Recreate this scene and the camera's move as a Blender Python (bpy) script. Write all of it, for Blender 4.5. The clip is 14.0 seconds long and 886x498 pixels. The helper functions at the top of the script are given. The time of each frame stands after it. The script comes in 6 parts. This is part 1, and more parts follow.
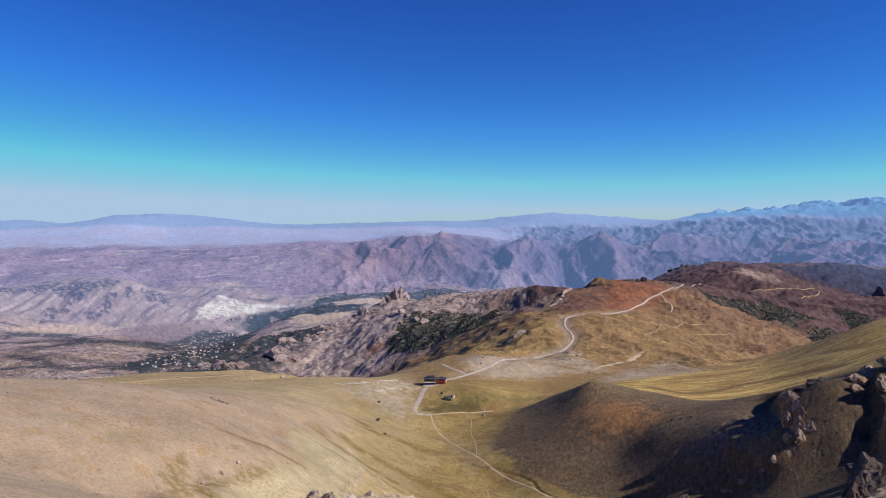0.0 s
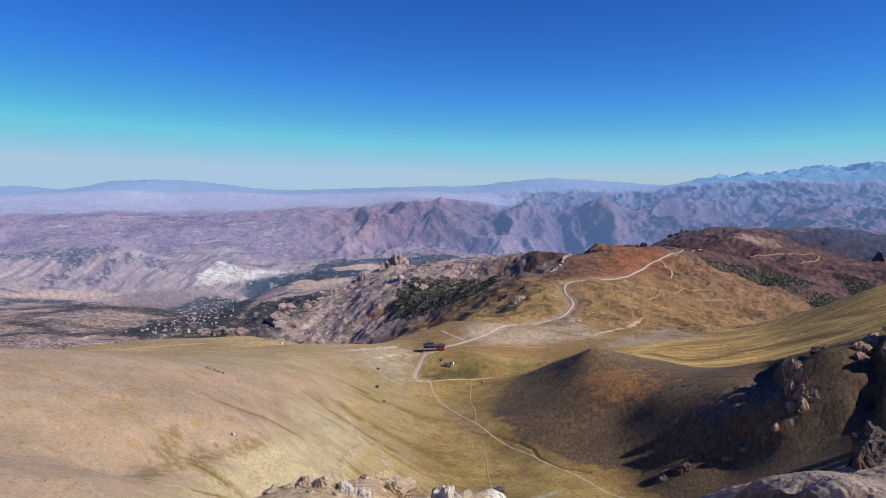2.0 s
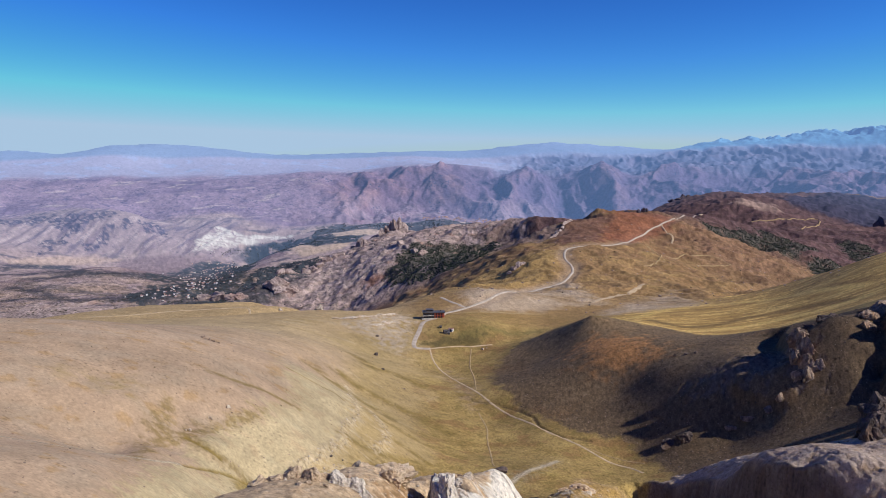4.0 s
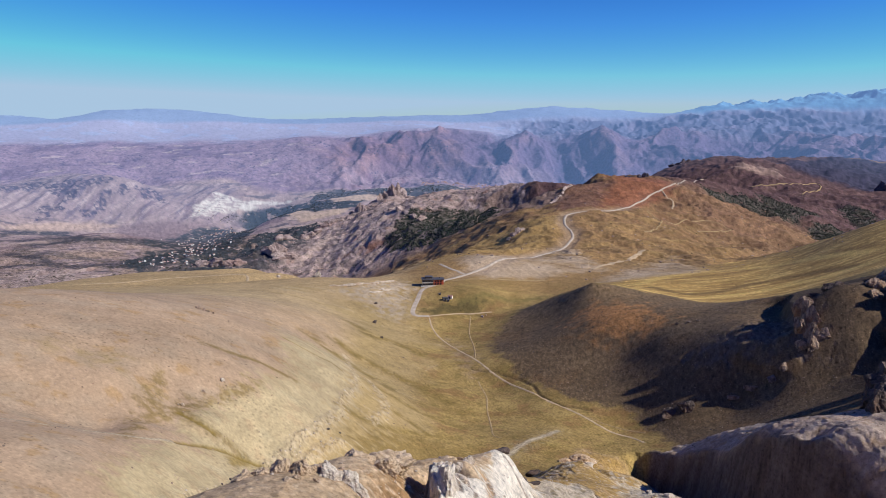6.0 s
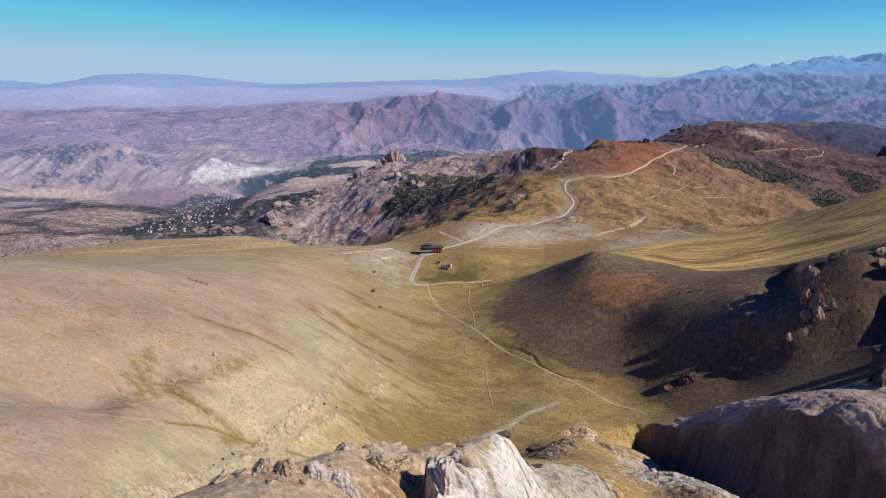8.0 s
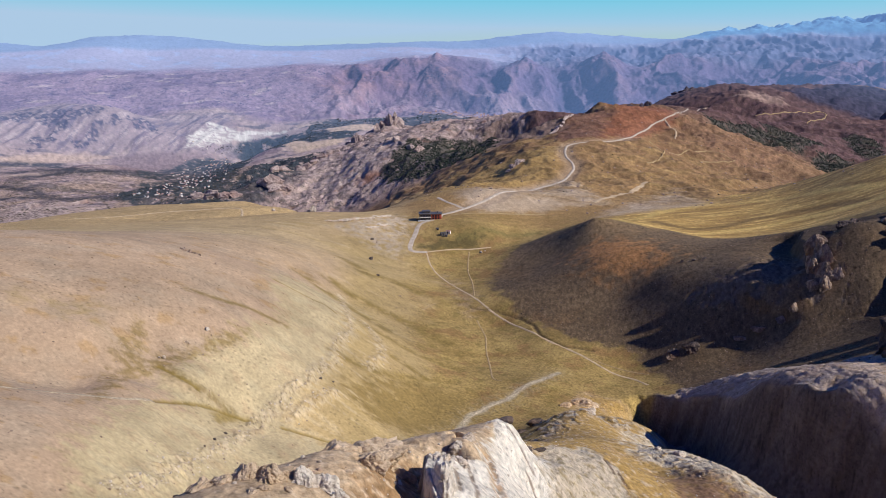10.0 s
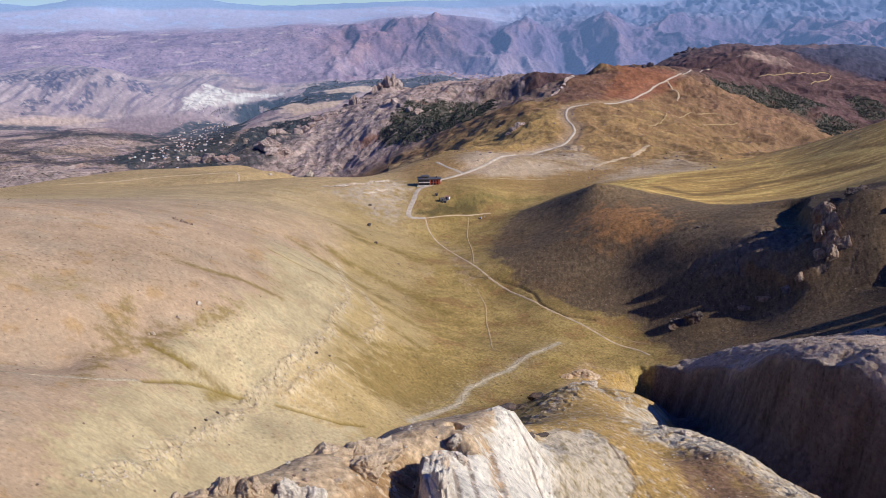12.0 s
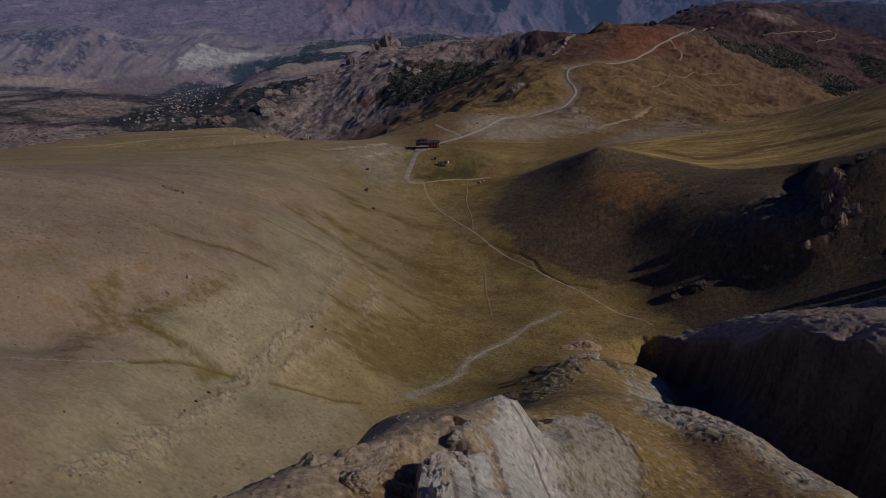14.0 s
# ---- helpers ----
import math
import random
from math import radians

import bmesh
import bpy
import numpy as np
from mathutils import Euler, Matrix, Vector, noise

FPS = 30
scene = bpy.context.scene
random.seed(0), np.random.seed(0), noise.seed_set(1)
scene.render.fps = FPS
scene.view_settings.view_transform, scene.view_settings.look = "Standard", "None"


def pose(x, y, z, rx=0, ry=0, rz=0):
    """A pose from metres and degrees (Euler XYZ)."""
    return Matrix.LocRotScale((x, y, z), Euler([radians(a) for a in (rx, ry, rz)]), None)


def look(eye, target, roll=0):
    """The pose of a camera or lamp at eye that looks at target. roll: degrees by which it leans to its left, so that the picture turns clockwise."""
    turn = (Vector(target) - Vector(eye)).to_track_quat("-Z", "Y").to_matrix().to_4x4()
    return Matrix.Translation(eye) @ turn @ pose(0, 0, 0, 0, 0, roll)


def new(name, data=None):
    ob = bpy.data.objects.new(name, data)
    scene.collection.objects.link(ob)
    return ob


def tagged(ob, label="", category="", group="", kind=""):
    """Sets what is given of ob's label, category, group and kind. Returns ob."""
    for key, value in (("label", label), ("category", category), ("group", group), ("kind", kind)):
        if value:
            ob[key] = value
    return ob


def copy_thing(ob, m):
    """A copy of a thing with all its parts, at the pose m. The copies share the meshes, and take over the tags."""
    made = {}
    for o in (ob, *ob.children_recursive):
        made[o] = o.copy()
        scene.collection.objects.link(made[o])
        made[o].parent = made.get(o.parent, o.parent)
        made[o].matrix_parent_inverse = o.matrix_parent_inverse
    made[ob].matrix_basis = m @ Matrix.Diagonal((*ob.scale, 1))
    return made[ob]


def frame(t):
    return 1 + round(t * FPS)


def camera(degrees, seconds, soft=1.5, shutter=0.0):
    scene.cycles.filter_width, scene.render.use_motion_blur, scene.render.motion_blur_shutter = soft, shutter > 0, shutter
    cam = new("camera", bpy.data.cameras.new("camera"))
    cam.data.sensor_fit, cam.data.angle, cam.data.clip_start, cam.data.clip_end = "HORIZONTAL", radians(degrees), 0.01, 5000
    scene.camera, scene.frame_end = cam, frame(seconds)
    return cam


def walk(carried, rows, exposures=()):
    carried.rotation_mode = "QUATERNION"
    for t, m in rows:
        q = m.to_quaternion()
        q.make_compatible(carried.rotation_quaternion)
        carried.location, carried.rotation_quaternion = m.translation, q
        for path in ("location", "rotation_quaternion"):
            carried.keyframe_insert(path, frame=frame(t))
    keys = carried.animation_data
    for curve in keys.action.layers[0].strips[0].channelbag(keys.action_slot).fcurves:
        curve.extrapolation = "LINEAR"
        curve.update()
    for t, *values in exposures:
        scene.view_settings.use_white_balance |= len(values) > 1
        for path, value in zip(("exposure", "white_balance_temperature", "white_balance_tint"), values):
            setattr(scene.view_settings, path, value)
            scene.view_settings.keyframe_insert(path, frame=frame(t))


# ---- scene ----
cam = camera(63.7, 14.0, soft=0.5)
# t, x, y, z in metres, then yaw, pitch and roll in degrees: a drone that flies ahead and tips down
ROWS = [
    (0.0, 0.00, 0.00, 0.00, -0.00, -2.59, -0.00),
    (0.5, 0.01, 1.92, 0.04, -0.04, -3.29, 0.02),
    (1.0, -0.08, 3.86, -0.02, -0.05, -4.00, 0.04),
    (1.5, -0.02, 5.76, 0.04, -0.06, -4.69, 0.06),
    (2.0, 0.13, 7.54, 0.10, -0.06, -5.36, 0.08),
    (2.5, -0.01, 9.51, 0.13, -0.08, -6.05, 0.08),
    (3.0, 0.03, 11.70, 0.13, -0.08, -6.76, 0.08),
    (5.5, 0.20, 21.05, 0.27, -0.17, -10.27, 0.17),
    (6.0, 0.16, 23.02, 0.23, -0.19, -10.97, 0.18),
    (6.5, 0.20, 24.88, 0.25, -0.21, -11.65, 0.20),
    (7.0, 0.22, 26.78, 0.35, -0.23, -12.36, 0.22),
    (7.5, 0.30, 28.75, 0.26, -0.26, -13.04, 0.24),
    (8.0, 0.38, 30.55, 0.21, -0.28, -13.70, 0.25),
    (10.5, 0.55, 39.99, 0.38, -0.39, -17.32, 0.32),
    (11.0, 0.62, 41.79, 0.49, -0.41, -18.06, 0.34),
    (11.5, 0.62, 43.77, 0.47, -0.45, -18.81, 0.36),
    (12.0, 0.70, 45.65, 0.51, -0.46, -19.56, 0.38),
    (12.5, 0.71, 47.61, 0.53, -0.49, -20.33, 0.38),
    (13.0, 0.70, 49.46, 0.62, -0.52, -21.11, 0.40),
    (13.5, 0.77, 51.41, 0.63, -0.54, -21.89, 0.40),
    (14.0, 0.81, 53.33, 0.66, -0.57, -22.66, 0.42),
]
FADE = [(0.0, -0.1), (8.0, -0.1), (10.5, 0.0), (12.9, 0.05), (13.2, -0.35), (13.5, -0.85), (13.8, -1.5), (14.0, -1.9)]
walk(cam, [(t, pose(x, y, z, 90 + pitch, roll, yaw)) for t, x, y, z, yaw, pitch, roll in ROWS], FADE)

# ---- light: a clear sky and a sun that stands to the right ----
SUN_TURN, SUN_HEIGHT = 107.0, 36.0  # degrees clockwise from straight ahead, degrees above the horizon
world = bpy.data.worlds.new("sky")
scene.world = world
world.use_nodes = True
wn, wl = world.node_tree.nodes, world.node_tree.links
sky = wn.new("ShaderNodeTexSky")
sky.sky_type = "NISHITA"
sky.sun_disc = False
sky.sun_elevation = radians(SUN_HEIGHT)
sky.sun_rotation = radians(SUN_TURN)
sky.altitude, sky.air_density, sky.dust_density, sky.ozone_density = 2500, 1.0, 0.0, 1.5
wn["Background"].inputs["Strength"].default_value = 0.1
rich = wn.new("ShaderNodeHueSaturation")
rich.inputs["Saturation"].default_value = 1.25
split, join = wn.new("ShaderNodeSeparateColor"), wn.new("ShaderNodeCombineColor")
wl.new(sky.outputs["Color"], rich.inputs["Color"])
wl.new(rich.outputs["Color"], split.inputs["Color"])
# the deep blue of thin air: each colour's share, against the pale rim of the sky
for k, (rim, power, share) in enumerate(((7.0, 1.62, 4.15), (6.2, 1.5, 5.9), (5.95, 1.25, 7.85))):
    steps = []
    for op, value in (("DIVIDE", rim), ("MINIMUM", 1.0), ("POWER", power), ("MULTIPLY", share), ("ADD", 0.1)):
        n = wn.new("ShaderNodeMath")
        n.operation, n.inputs[1].default_value = op, value
        wl.new(steps[-1].outputs[0] if steps else split.outputs[k], n.inputs[0])
        steps.append(n)
    wl.new(steps[-1].outputs[0], join.inputs[k])
wl.new(join.outputs["Color"], wn["Background"].inputs["Color"])

sun_data = bpy.data.lights.new("sun", "SUN")
sun_data.energy, sun_data.angle, sun_data.color = 4.9, radians(0.53), (1.0, 0.95, 0.86)
sun = new("sun", sun_data)
sun.matrix_world = look((0, 0, 900), (-900 * math.sin(radians(SUN_TURN)), -900 * math.cos(radians(SUN_TURN)), 900 - 900 * math.tan(radians(SUN_HEIGHT))))


# ---- fields of noise and shape over the plan ----
LATTICE = np.random.permutation(256).astype(np.int32)
WAY_X, WAY_Y = (f(np.arange(256) * 2 * np.pi / 256).astype(np.float32) for f in (np.cos, np.sin))


def wave(x, y, seed):
    """Smooth noise from -1 to 1 with a cell of 1."""
    x, y = np.asarray(x, np.float32), np.asarray(y, np.float32)
    i, j = np.floor(x).astype(np.int32), np.floor(y).astype(np.int32)
    u, v = x - i, y - j

    def corner(a, b):
        k = (LATTICE[(i + a) & 255] + j + b + seed * 37) & 255
        k = LATTICE[k]
        return WAY_X[k] * (u - a) + WAY_Y[k] * (v - b)

    su, sv = u * u * u * (u * (u * 6 - 15) + 10), v * v * v * (v * (v * 6 - 15) + 10)
    low = corner(0, 0) * (1 - su) + corner(1, 0) * su
    high = corner(0, 1) * (1 - su) + corner(1, 1) * su
    return 1.5 * (low * (1 - sv) + high * sv)


def fbm(x, y, size, octaves, seed, gain=0.5, ridged=False):
    total, amp, norm = 0.0, 1.0, 0.0
    for k in range(octaves):
        n = wave(x / size, y / size, seed + k)
        total = total + amp * ((1 - 2 * np.abs(n)) if ridged else n)
        norm += amp
        x, y = 0.8 * x - 0.6 * y + 31.7, 0.6 * x + 0.8 * y - 11.3
        size, amp = size * 0.5, amp * gain
    return total / norm


def smooth(a, lo, hi):
    t = np.clip((a - lo) / (hi - lo), 0, 1)
    return t * t * (3 - 2 * t)


# ---- the lie of the land: heights of its crests, slopes and floors, in metres from the first eye ----
LEVELS = {
    "spur": [(-6, 0, -36), (-5, 60, -38), (-5, 95, -43), (-4.5, 114, -48.8), (-0.6, 109, -46), (0, 104.5, -44.2), (4, 125.8, -53.2), (7.3, 127.6, -57), (11, 142, -60.2), (10, 136, -60), (7.7, 118.8, -56), (4.4, 111, -51), (14.2, 133.7, -66), (15.3, 133, -68), (25.3, 139.6, -75), (31.6, 155.9, -77), (-3, 137, -60), (65, 162, -89), (58, 164.5, -85.8), (67, 172, -92.6), (65.6, 188, -100), (51.8, 171, -89), (49, 153, -84), (66, 138, -80), (80, 160, -97), (71.8, 250.7, -126.7), (47, 237, -112.8), (34, 161, -79), (32, 182, -88), (53, 238, -118), (57, 284, -137), (22, 144, -71), (16, 146, -70), (30, 148, -77), (41, 177, -90)],
    "spur_crest": [(52, 183, -93), (47, 169, -89), (64, 231, -120), (25, 110, -62), (38, 130, -76), (-22, 105, -50)],
    "spur_flank": [(-10, 113, -46.6), (-10.5, 151, -72), (-5.3, 123, -52.2), (-14.5, 106, -43.6), (-17.5, 101, -41.6), (-21, 96, -39.5), (-1.5, 133, -57.8), (2, 137, -59.2), (7, 143, -61.5), (14, 152, -70), (1, 149, -67), (-20, 150, -85), (-30, 130, -75), (-6, 170, -95), (10, 210, -112), (25, 250, -127)],
    "gully": [(-59, 137, -61), (-58, 159, -71), (-54, 184, -85), (-53, 200, -91), (-38, 188, -95), (-31, 231, -102), (-13, 243, -118), (-71, 183, -73), (-78, 171, -69), (-72, 191, -77)],
    "valley": [(23, 304, -137), (40, 287, -136), (38, 306, -137), (13, 335, -143), (32, 399, -151), (6, 377, -144), (55, 387, -145), (7, 459, -152), (40, 421, -145), (48, 508, -152), (22, 557, -158), (-10, 548, -154), (33, 593, -147), (57, 598, -155), (-10, 314, -130), (-17, 373, -139), (-20, 424, -142), (66, 344, -143), (80, 364, -142), (81, 323, -144), (95, 336, -142), (75, 305, -141)],
    "left_slope": [(-79, 177, -72), (-62, 202, -81), (-73, 208, -78), (-69, 219, -80), (-84, 201, -69), (-61, 235, -83), (-53, 274, -96), (-41, 246, -99), (-27, 270, -113), (-46, 377, -128), (-61, 323, -100), (-85, 221, -70), (-97, 214, -66), (-107, 208, -61), (-98, 192, -64), (-111, 247, -65), (-96, 305, -80), (-94, 355, -97), (-77, 392, -111), (-62, 449, -127), (-40, 518, -152), (-218, 489, -120), (-243, 420, -103), (-228, 450, -110), (-238, 380, -94), (-193, 520, -126)],
    "left_field": [(-292, 1095, -246), (-232, 976, -229), (-116, 679, -155), (-55, 597, -143), (-27, 589, -150), (-355, 760, -182), (-259, 800, -192), (-453, 1060, -237), (-378, 1090, -239), (-302, 1130, -245), (-483, 1000, -230), (-440, 760, -182), (-190, 900, -202), (-91, 690, -159), (-49, 650, -149)],
    "left_hidden": [(-100, 850, -235), (-250, 1300, -340), (-60, 1000, -255), (-420, 1350, -350), (-600, 1250, -330), (-130, 1250, -300), (-700, 1000, -290)],
    "hut_ground": [(-8, 622, -147), (-25, 640, -149), (15, 640, -147), (-11, 742, -152), (38, 701, -141), (94, 664, -152), (94, 798, -162), (142, 772, -154), (224, 818, -164)],
    "cone": [(105, 505, -121), (88, 545, -136), (60, 575, -156), (133, 508, -123), (164, 455, -119), (160, 513, -128), (77, 491, -138), (99, 429, -123), (125, 406, -116), (120, 382, -118), (136, 392, -112), (97, 391, -134), (115, 580, -145), (165, 600, -142)],
    "right_slope": [(309, 558, -104), (289, 601, -124), (277, 754, -160), (138, 340, -109), (375, 600, -85), (365, 640, -103), (339, 690, -130), (307, 745, -157), (237, 480, -117), (252, 440, -97), (188, 430, -109), (520, 950, -215), (700, 1100, -260)],
    "right_rocks": [(180, 341, -80), (179, 347, -86), (160, 326, -96), (164, 304, -107), (144, 320, -113), (133, 322, -125), (130, 237, -93), (112, 328, -133), (103, 358, -134), (219, 350, -72), (194, 320, -81), (190, 260, -85), (260, 300, -55), (170, 200, -75)],
    "crag": [(110, 211, -90), (109, 214, -94), (102, 217, -98), (101, 234, -101), (98, 238, -107), (106, 274, -121), (103, 207, -98), (88, 291, -138), (90, 282, -136), (125, 180, -84), (88, 214, -130), (82, 245, -132), (96, 190, -128), (98, 165, -122), (96, 120, -100), (140, 140, -75), (112, 274, -119), (112, 240, -101), (120, 225, -91), (118, 205, -86), (132, 205, -84)],
    "road_hill": [(405, 1052, -191), (226, 963, -163), (324, 1031, -175), (102, 976, -166), (179, 1030, -150), (301, 1207, -159), (159, 1195, -160), (273, 1294, -154), (399, 1382, -160), (569, 1397, -189), (643, 1430, -224), (89, 960, -173), (45, 1000, -188), (-3, 860, -176), (161, 1150, -161), (428, 1150, -198), (614, 1250, -215)],
    "red_hill": [(252, 1400, -141), (313, 1480, -141), (402, 1550, -142), (506, 1650, -159), (593, 1750, -171), (238, 1450, -186), (718, 1750, -189), (651, 1810, -183), (957, 1901, -253), (200, 1750, -290), (450, 1950, -260)],
    "far_right": [(945, 2350, -183), (1084, 2500, -173), (1272, 2600, -177), (1438, 2680, -174), (1681, 2700, -197), (1055, 1850, -259), (1189, 1950, -250), (1165, 2200, -238), (1431, 2350, -235), (921, 2772, -216), (700, 3100, -420), (1200, 3100, -380)],
    "castle_ridge": [(109, 1522, -211), (72, 1478, -228), (-24, 1580, -261), (30, 1881, -246), (-87, 1872, -251), (-130, 1661, -283), (-270, 1910, -325), (-165, 1602, -323), (-295, 1696, -348), (-403, 1965, -356), (-158, 2459, -283), (-238, 2180, -306), (-366, 2050, -328), (-308, 2100, -323), (-84, 2400, -309), (-8, 2400, -300), (113, 2150, -251), (188, 1950, -203), (238, 1800, -203), (-426, 1950, -343), (-413, 1700, -347), (63, 2200, -264), (-120, 2750, -420), (60, 2600, -400), (250, 2300, -380), (-420, 2450, -430)],
    "village_plain": [(-875, 2071, -432), (-1067, 2330, -397), (-1397, 2453, -414), (-937, 2628, -476), (-750, 2874, -489), (-877, 1620, -362), (-902, 1512, -350), (-902, 2800, -459), (-425, 2900, -371), (-678, 2800, -426), (-204, 3050, -347), (39, 3080, -338), (-349, 3050, -354)],
    "left_hill": [(-990, 2885, -409), (-1268, 2774, -393), (-1506, 2652, -363), (-1368, 2948, -255), (-1259, 2942, -290), (-1535, 2865, -280), (-1719, 2758, -280), (-1537, 2459, -374), (-871, 3006, -385), (-705, 3121, -360), (-1143, 2968, -344)],
    "plateau": [(-1809, 2902, -297), (-1321, 3111, -324), (-1700, 3128, -238), (-1277, 3323, -240), (-770, 3414, -260), (-225, 3372, -311), (310, 3366, -318), (699, 3307, -313), (949, 3265, -275), (-2137, 3118, -168), (-1997, 3210, -173), (-1589, 3430, -174), (-1102, 3616, -178), (-679, 3658, -154)],
    "middle_range": [(-514, 3725, -153), (-251, 3772, -131), (-102, 3799, -111), (198, 3795, -102), (333, 3785, -90), (437, 3775, -126), (583, 3755, -107), (699, 3735, -115), (839, 3727, -74), (951, 3679, -122), (1059, 3649, -127), (1164, 3617, -92), (1317, 3565, -121), (1668, 3415, -124), (2006, 3227, -130), (45, 3560, -243), (602, 3509, -225), (1214, 3283, -211), (1682, 3183, -154), (371, 4033, -141), (984, 3929, -143)],
    "far_plain": [(-2233, 3258, -139), (-2086, 3354, -144), (-1552, 3665, -145), (-883, 3922, -137), (-431, 4057, -122), (-2269, 3652, -90), (-1540, 4015, -89), (-886, 4238, -80), (55, 4300, -82), (725, 4238, -60), (1330, 4037, -38), (1607, 3934, -28), (1814, 3844, -21), (2096, 3697, -47), (2242, 3611, -46)],
    "horizon": [(-2556, 3825, -21), (-2426, 3908, -22), (-2335, 3964, -16), (-2115, 4085, -36), (-1930, 4175, 7), (-1704, 4273, 17), (-1525, 4340, 10), (-1274, 4420, -21), (-803, 4529, -47), (-485, 4574, -36), (-87, 4599, -25), (240, 4594, -22), (421, 4581, 4), (705, 4546, 25), (948, 4501, 11), (1149, 4454, -4), (1376, 4389, -24), (1710, 4270, 41), (2015, 4135, 56), (2138, 4073, 90), (2243, 4016, 73), (2337, 3962, 97), (2494, 3865, 98)],
    "horizon_back": [(-2707, 4048, -83), (-2241, 4324, -96), (-1806, 4523, -64), (-1349, 4679, -81), (-851, 4795, -91), (-93, 4869, -85), (747, 4812, -46), (1458, 4647, -81), (1842, 4508, -29), (2266, 4311, 14), (2642, 4091, 26)],
    "around": [(-300, 100, -45), (-350, 300, -75), (-650, 500, -140), (350, 150, -20), (450, 500, -60), (700, 700, -120), (0, -90, -28), (200, -150, -20), (-200, -150, -30), (0, -700, 30), (700, -500, 40), (-700, -500, 20), (-1200, 200, -150), (1200, 300, -50), (0, -2500, 100), (-2500, 0, -300), (2500, 0, -100), (-2500, 1800, -430), (2500, 1500, -250), (0, -4600, 0), (-4500, 0, -100), (4500, 0, 0), (-3300, -3300, 0), (3300, -3300, 0), (-3900, 2500, -60), (3900, 2500, 0)],
}

class Land:
    """A thin plate over the levels, in the plan's polar coordinates, so that it is finer near than far."""

    def __init__(self, levels):
        p = np.array([q for group in levels.values() for q in group], float)
        r = np.hypot(p[:, 0], p[:, 1])
        keep = r > 14
        c = self.flat(p[keep, 0], p[keep, 1])
        s = p[keep, 2] / r[keep]
        back = np.abs(c[:, 0]) > 1.9
        c = np.vstack([c, c[back] - np.array([2 * np.pi, 0]) * np.sign(c[back, :1])])
        s = np.concatenate([s, s[back]])
        n = len(c)
        k = self.kernel(c[:, None, :] - c[None, :, :]) + np.eye(n) * 2e-6
        a = np.zeros((n + 3, n + 3))
        a[:n, :n], a[:n, n], a[:n, n + 1:], a[n, :n], a[n + 1:, :n] = k, 1, c, 1, c.T
        self.c, self.w = c, np.linalg.solve(a, np.concatenate([s, np.zeros(3)]))

    @staticmethod
    def flat(x, y):
        return np.stack([np.arctan2(x, y), np.log(np.hypot(x, y))], -1)

    @staticmethod
    def kernel(d):
        q = d[..., 0] ** 2 + d[..., 1] ** 2
        return q * np.log(q + 1e-12)

    def slope(self, q):
        out = np.empty(len(q))
        for i in range(0, len(q), 8000):
            b = q[i:i + 8000]
            d = (b[:, :1] - self.c[None, :, 0]) ** 2 + (b[:, 1:] - self.c[None, :, 1]) ** 2
            out[i:i + 8000] = (d * np.log(d + 1e-12)) @ self.w[:-3] + self.w[-3] + b @ self.w[-2:]
        return out


land = Land(LEVELS)
AZ = np.concatenate([np.linspace(-180, -35, 40)[:-1], np.linspace(-35, 35, 841), np.linspace(35, 180, 40)[1:]])
LN = np.concatenate([np.linspace(np.log(12), np.log(85), 30)[:-1], np.linspace(np.log(85), np.log(175), 400)[:-1], np.linspace(np.log(175), np.log(700), 430)[:-1], np.linspace(np.log(700), np.log(2600), 400)[:-1], np.linspace(np.log(2600), np.log(4860), 300)])
az, ln = np.meshgrid(np.radians(AZ), LN, indexing="ij")
R = np.exp(ln)
GX, GY = R * np.sin(az), R * np.cos(az)
# the plate is smooth, so it is worked out at every third node and drawn through them
CI, CJ = np.unique(np.append(np.arange(0, len(AZ), 3), len(AZ) - 1)), np.unique(np.append(np.arange(0, len(LN), 3), len(LN) - 1))
coarse = land.slope(np.stack([az[np.ix_(CI, CJ)].ravel(), ln[np.ix_(CI, CJ)].ravel()], -1)).reshape(len(CI), len(CJ))


def drawn(values, at, to):
    """Cubic curves down the columns of values, from places at to places to."""
    grad = np.gradient(values, at, axis=0)
    k = np.clip(np.searchsorted(at, to, "right") - 1, 0, len(at) - 2)
    h = (at[k + 1] - at[k])[:, None]
    t = ((to - at[k]) / (at[k + 1] - at[k]))[:, None]
    return (values[k] * (1 + 2 * t) * (1 - t) ** 2 + grad[k] * h * t * (1 - t) ** 2
            + values[k + 1] * t * t * (3 - 2 * t) + grad[k + 1] * h * t * t * (t - 1))


GZ = drawn(drawn(coarse, AZ[CI], AZ).T, LN[CJ], LN).T * R

# ---- kinds of soil, by their outlines on the plan ----
WARP = fbm(az * 60, ln * 60, 1.0, 5, 11, 0.55)
SPREAD = fbm(az * 14, ln * 14, 1.0, 5, 23, 0.55)


def on(mask, size, octaves, seed, gain=0.5, ridged=False, polar=False, sx=1.0, sy=1.0):
    """Noise where the mask has any weight, 0 elsewhere."""
    out, m = np.zeros(R.shape), mask > 0.002
    x, y = (az[m] * 100, ln[m] * 100) if polar else (GX[m] * sx, GY[m] * sy)
    out[m] = fbm(x, y, size, octaves, seed, gain, ridged)
    return out


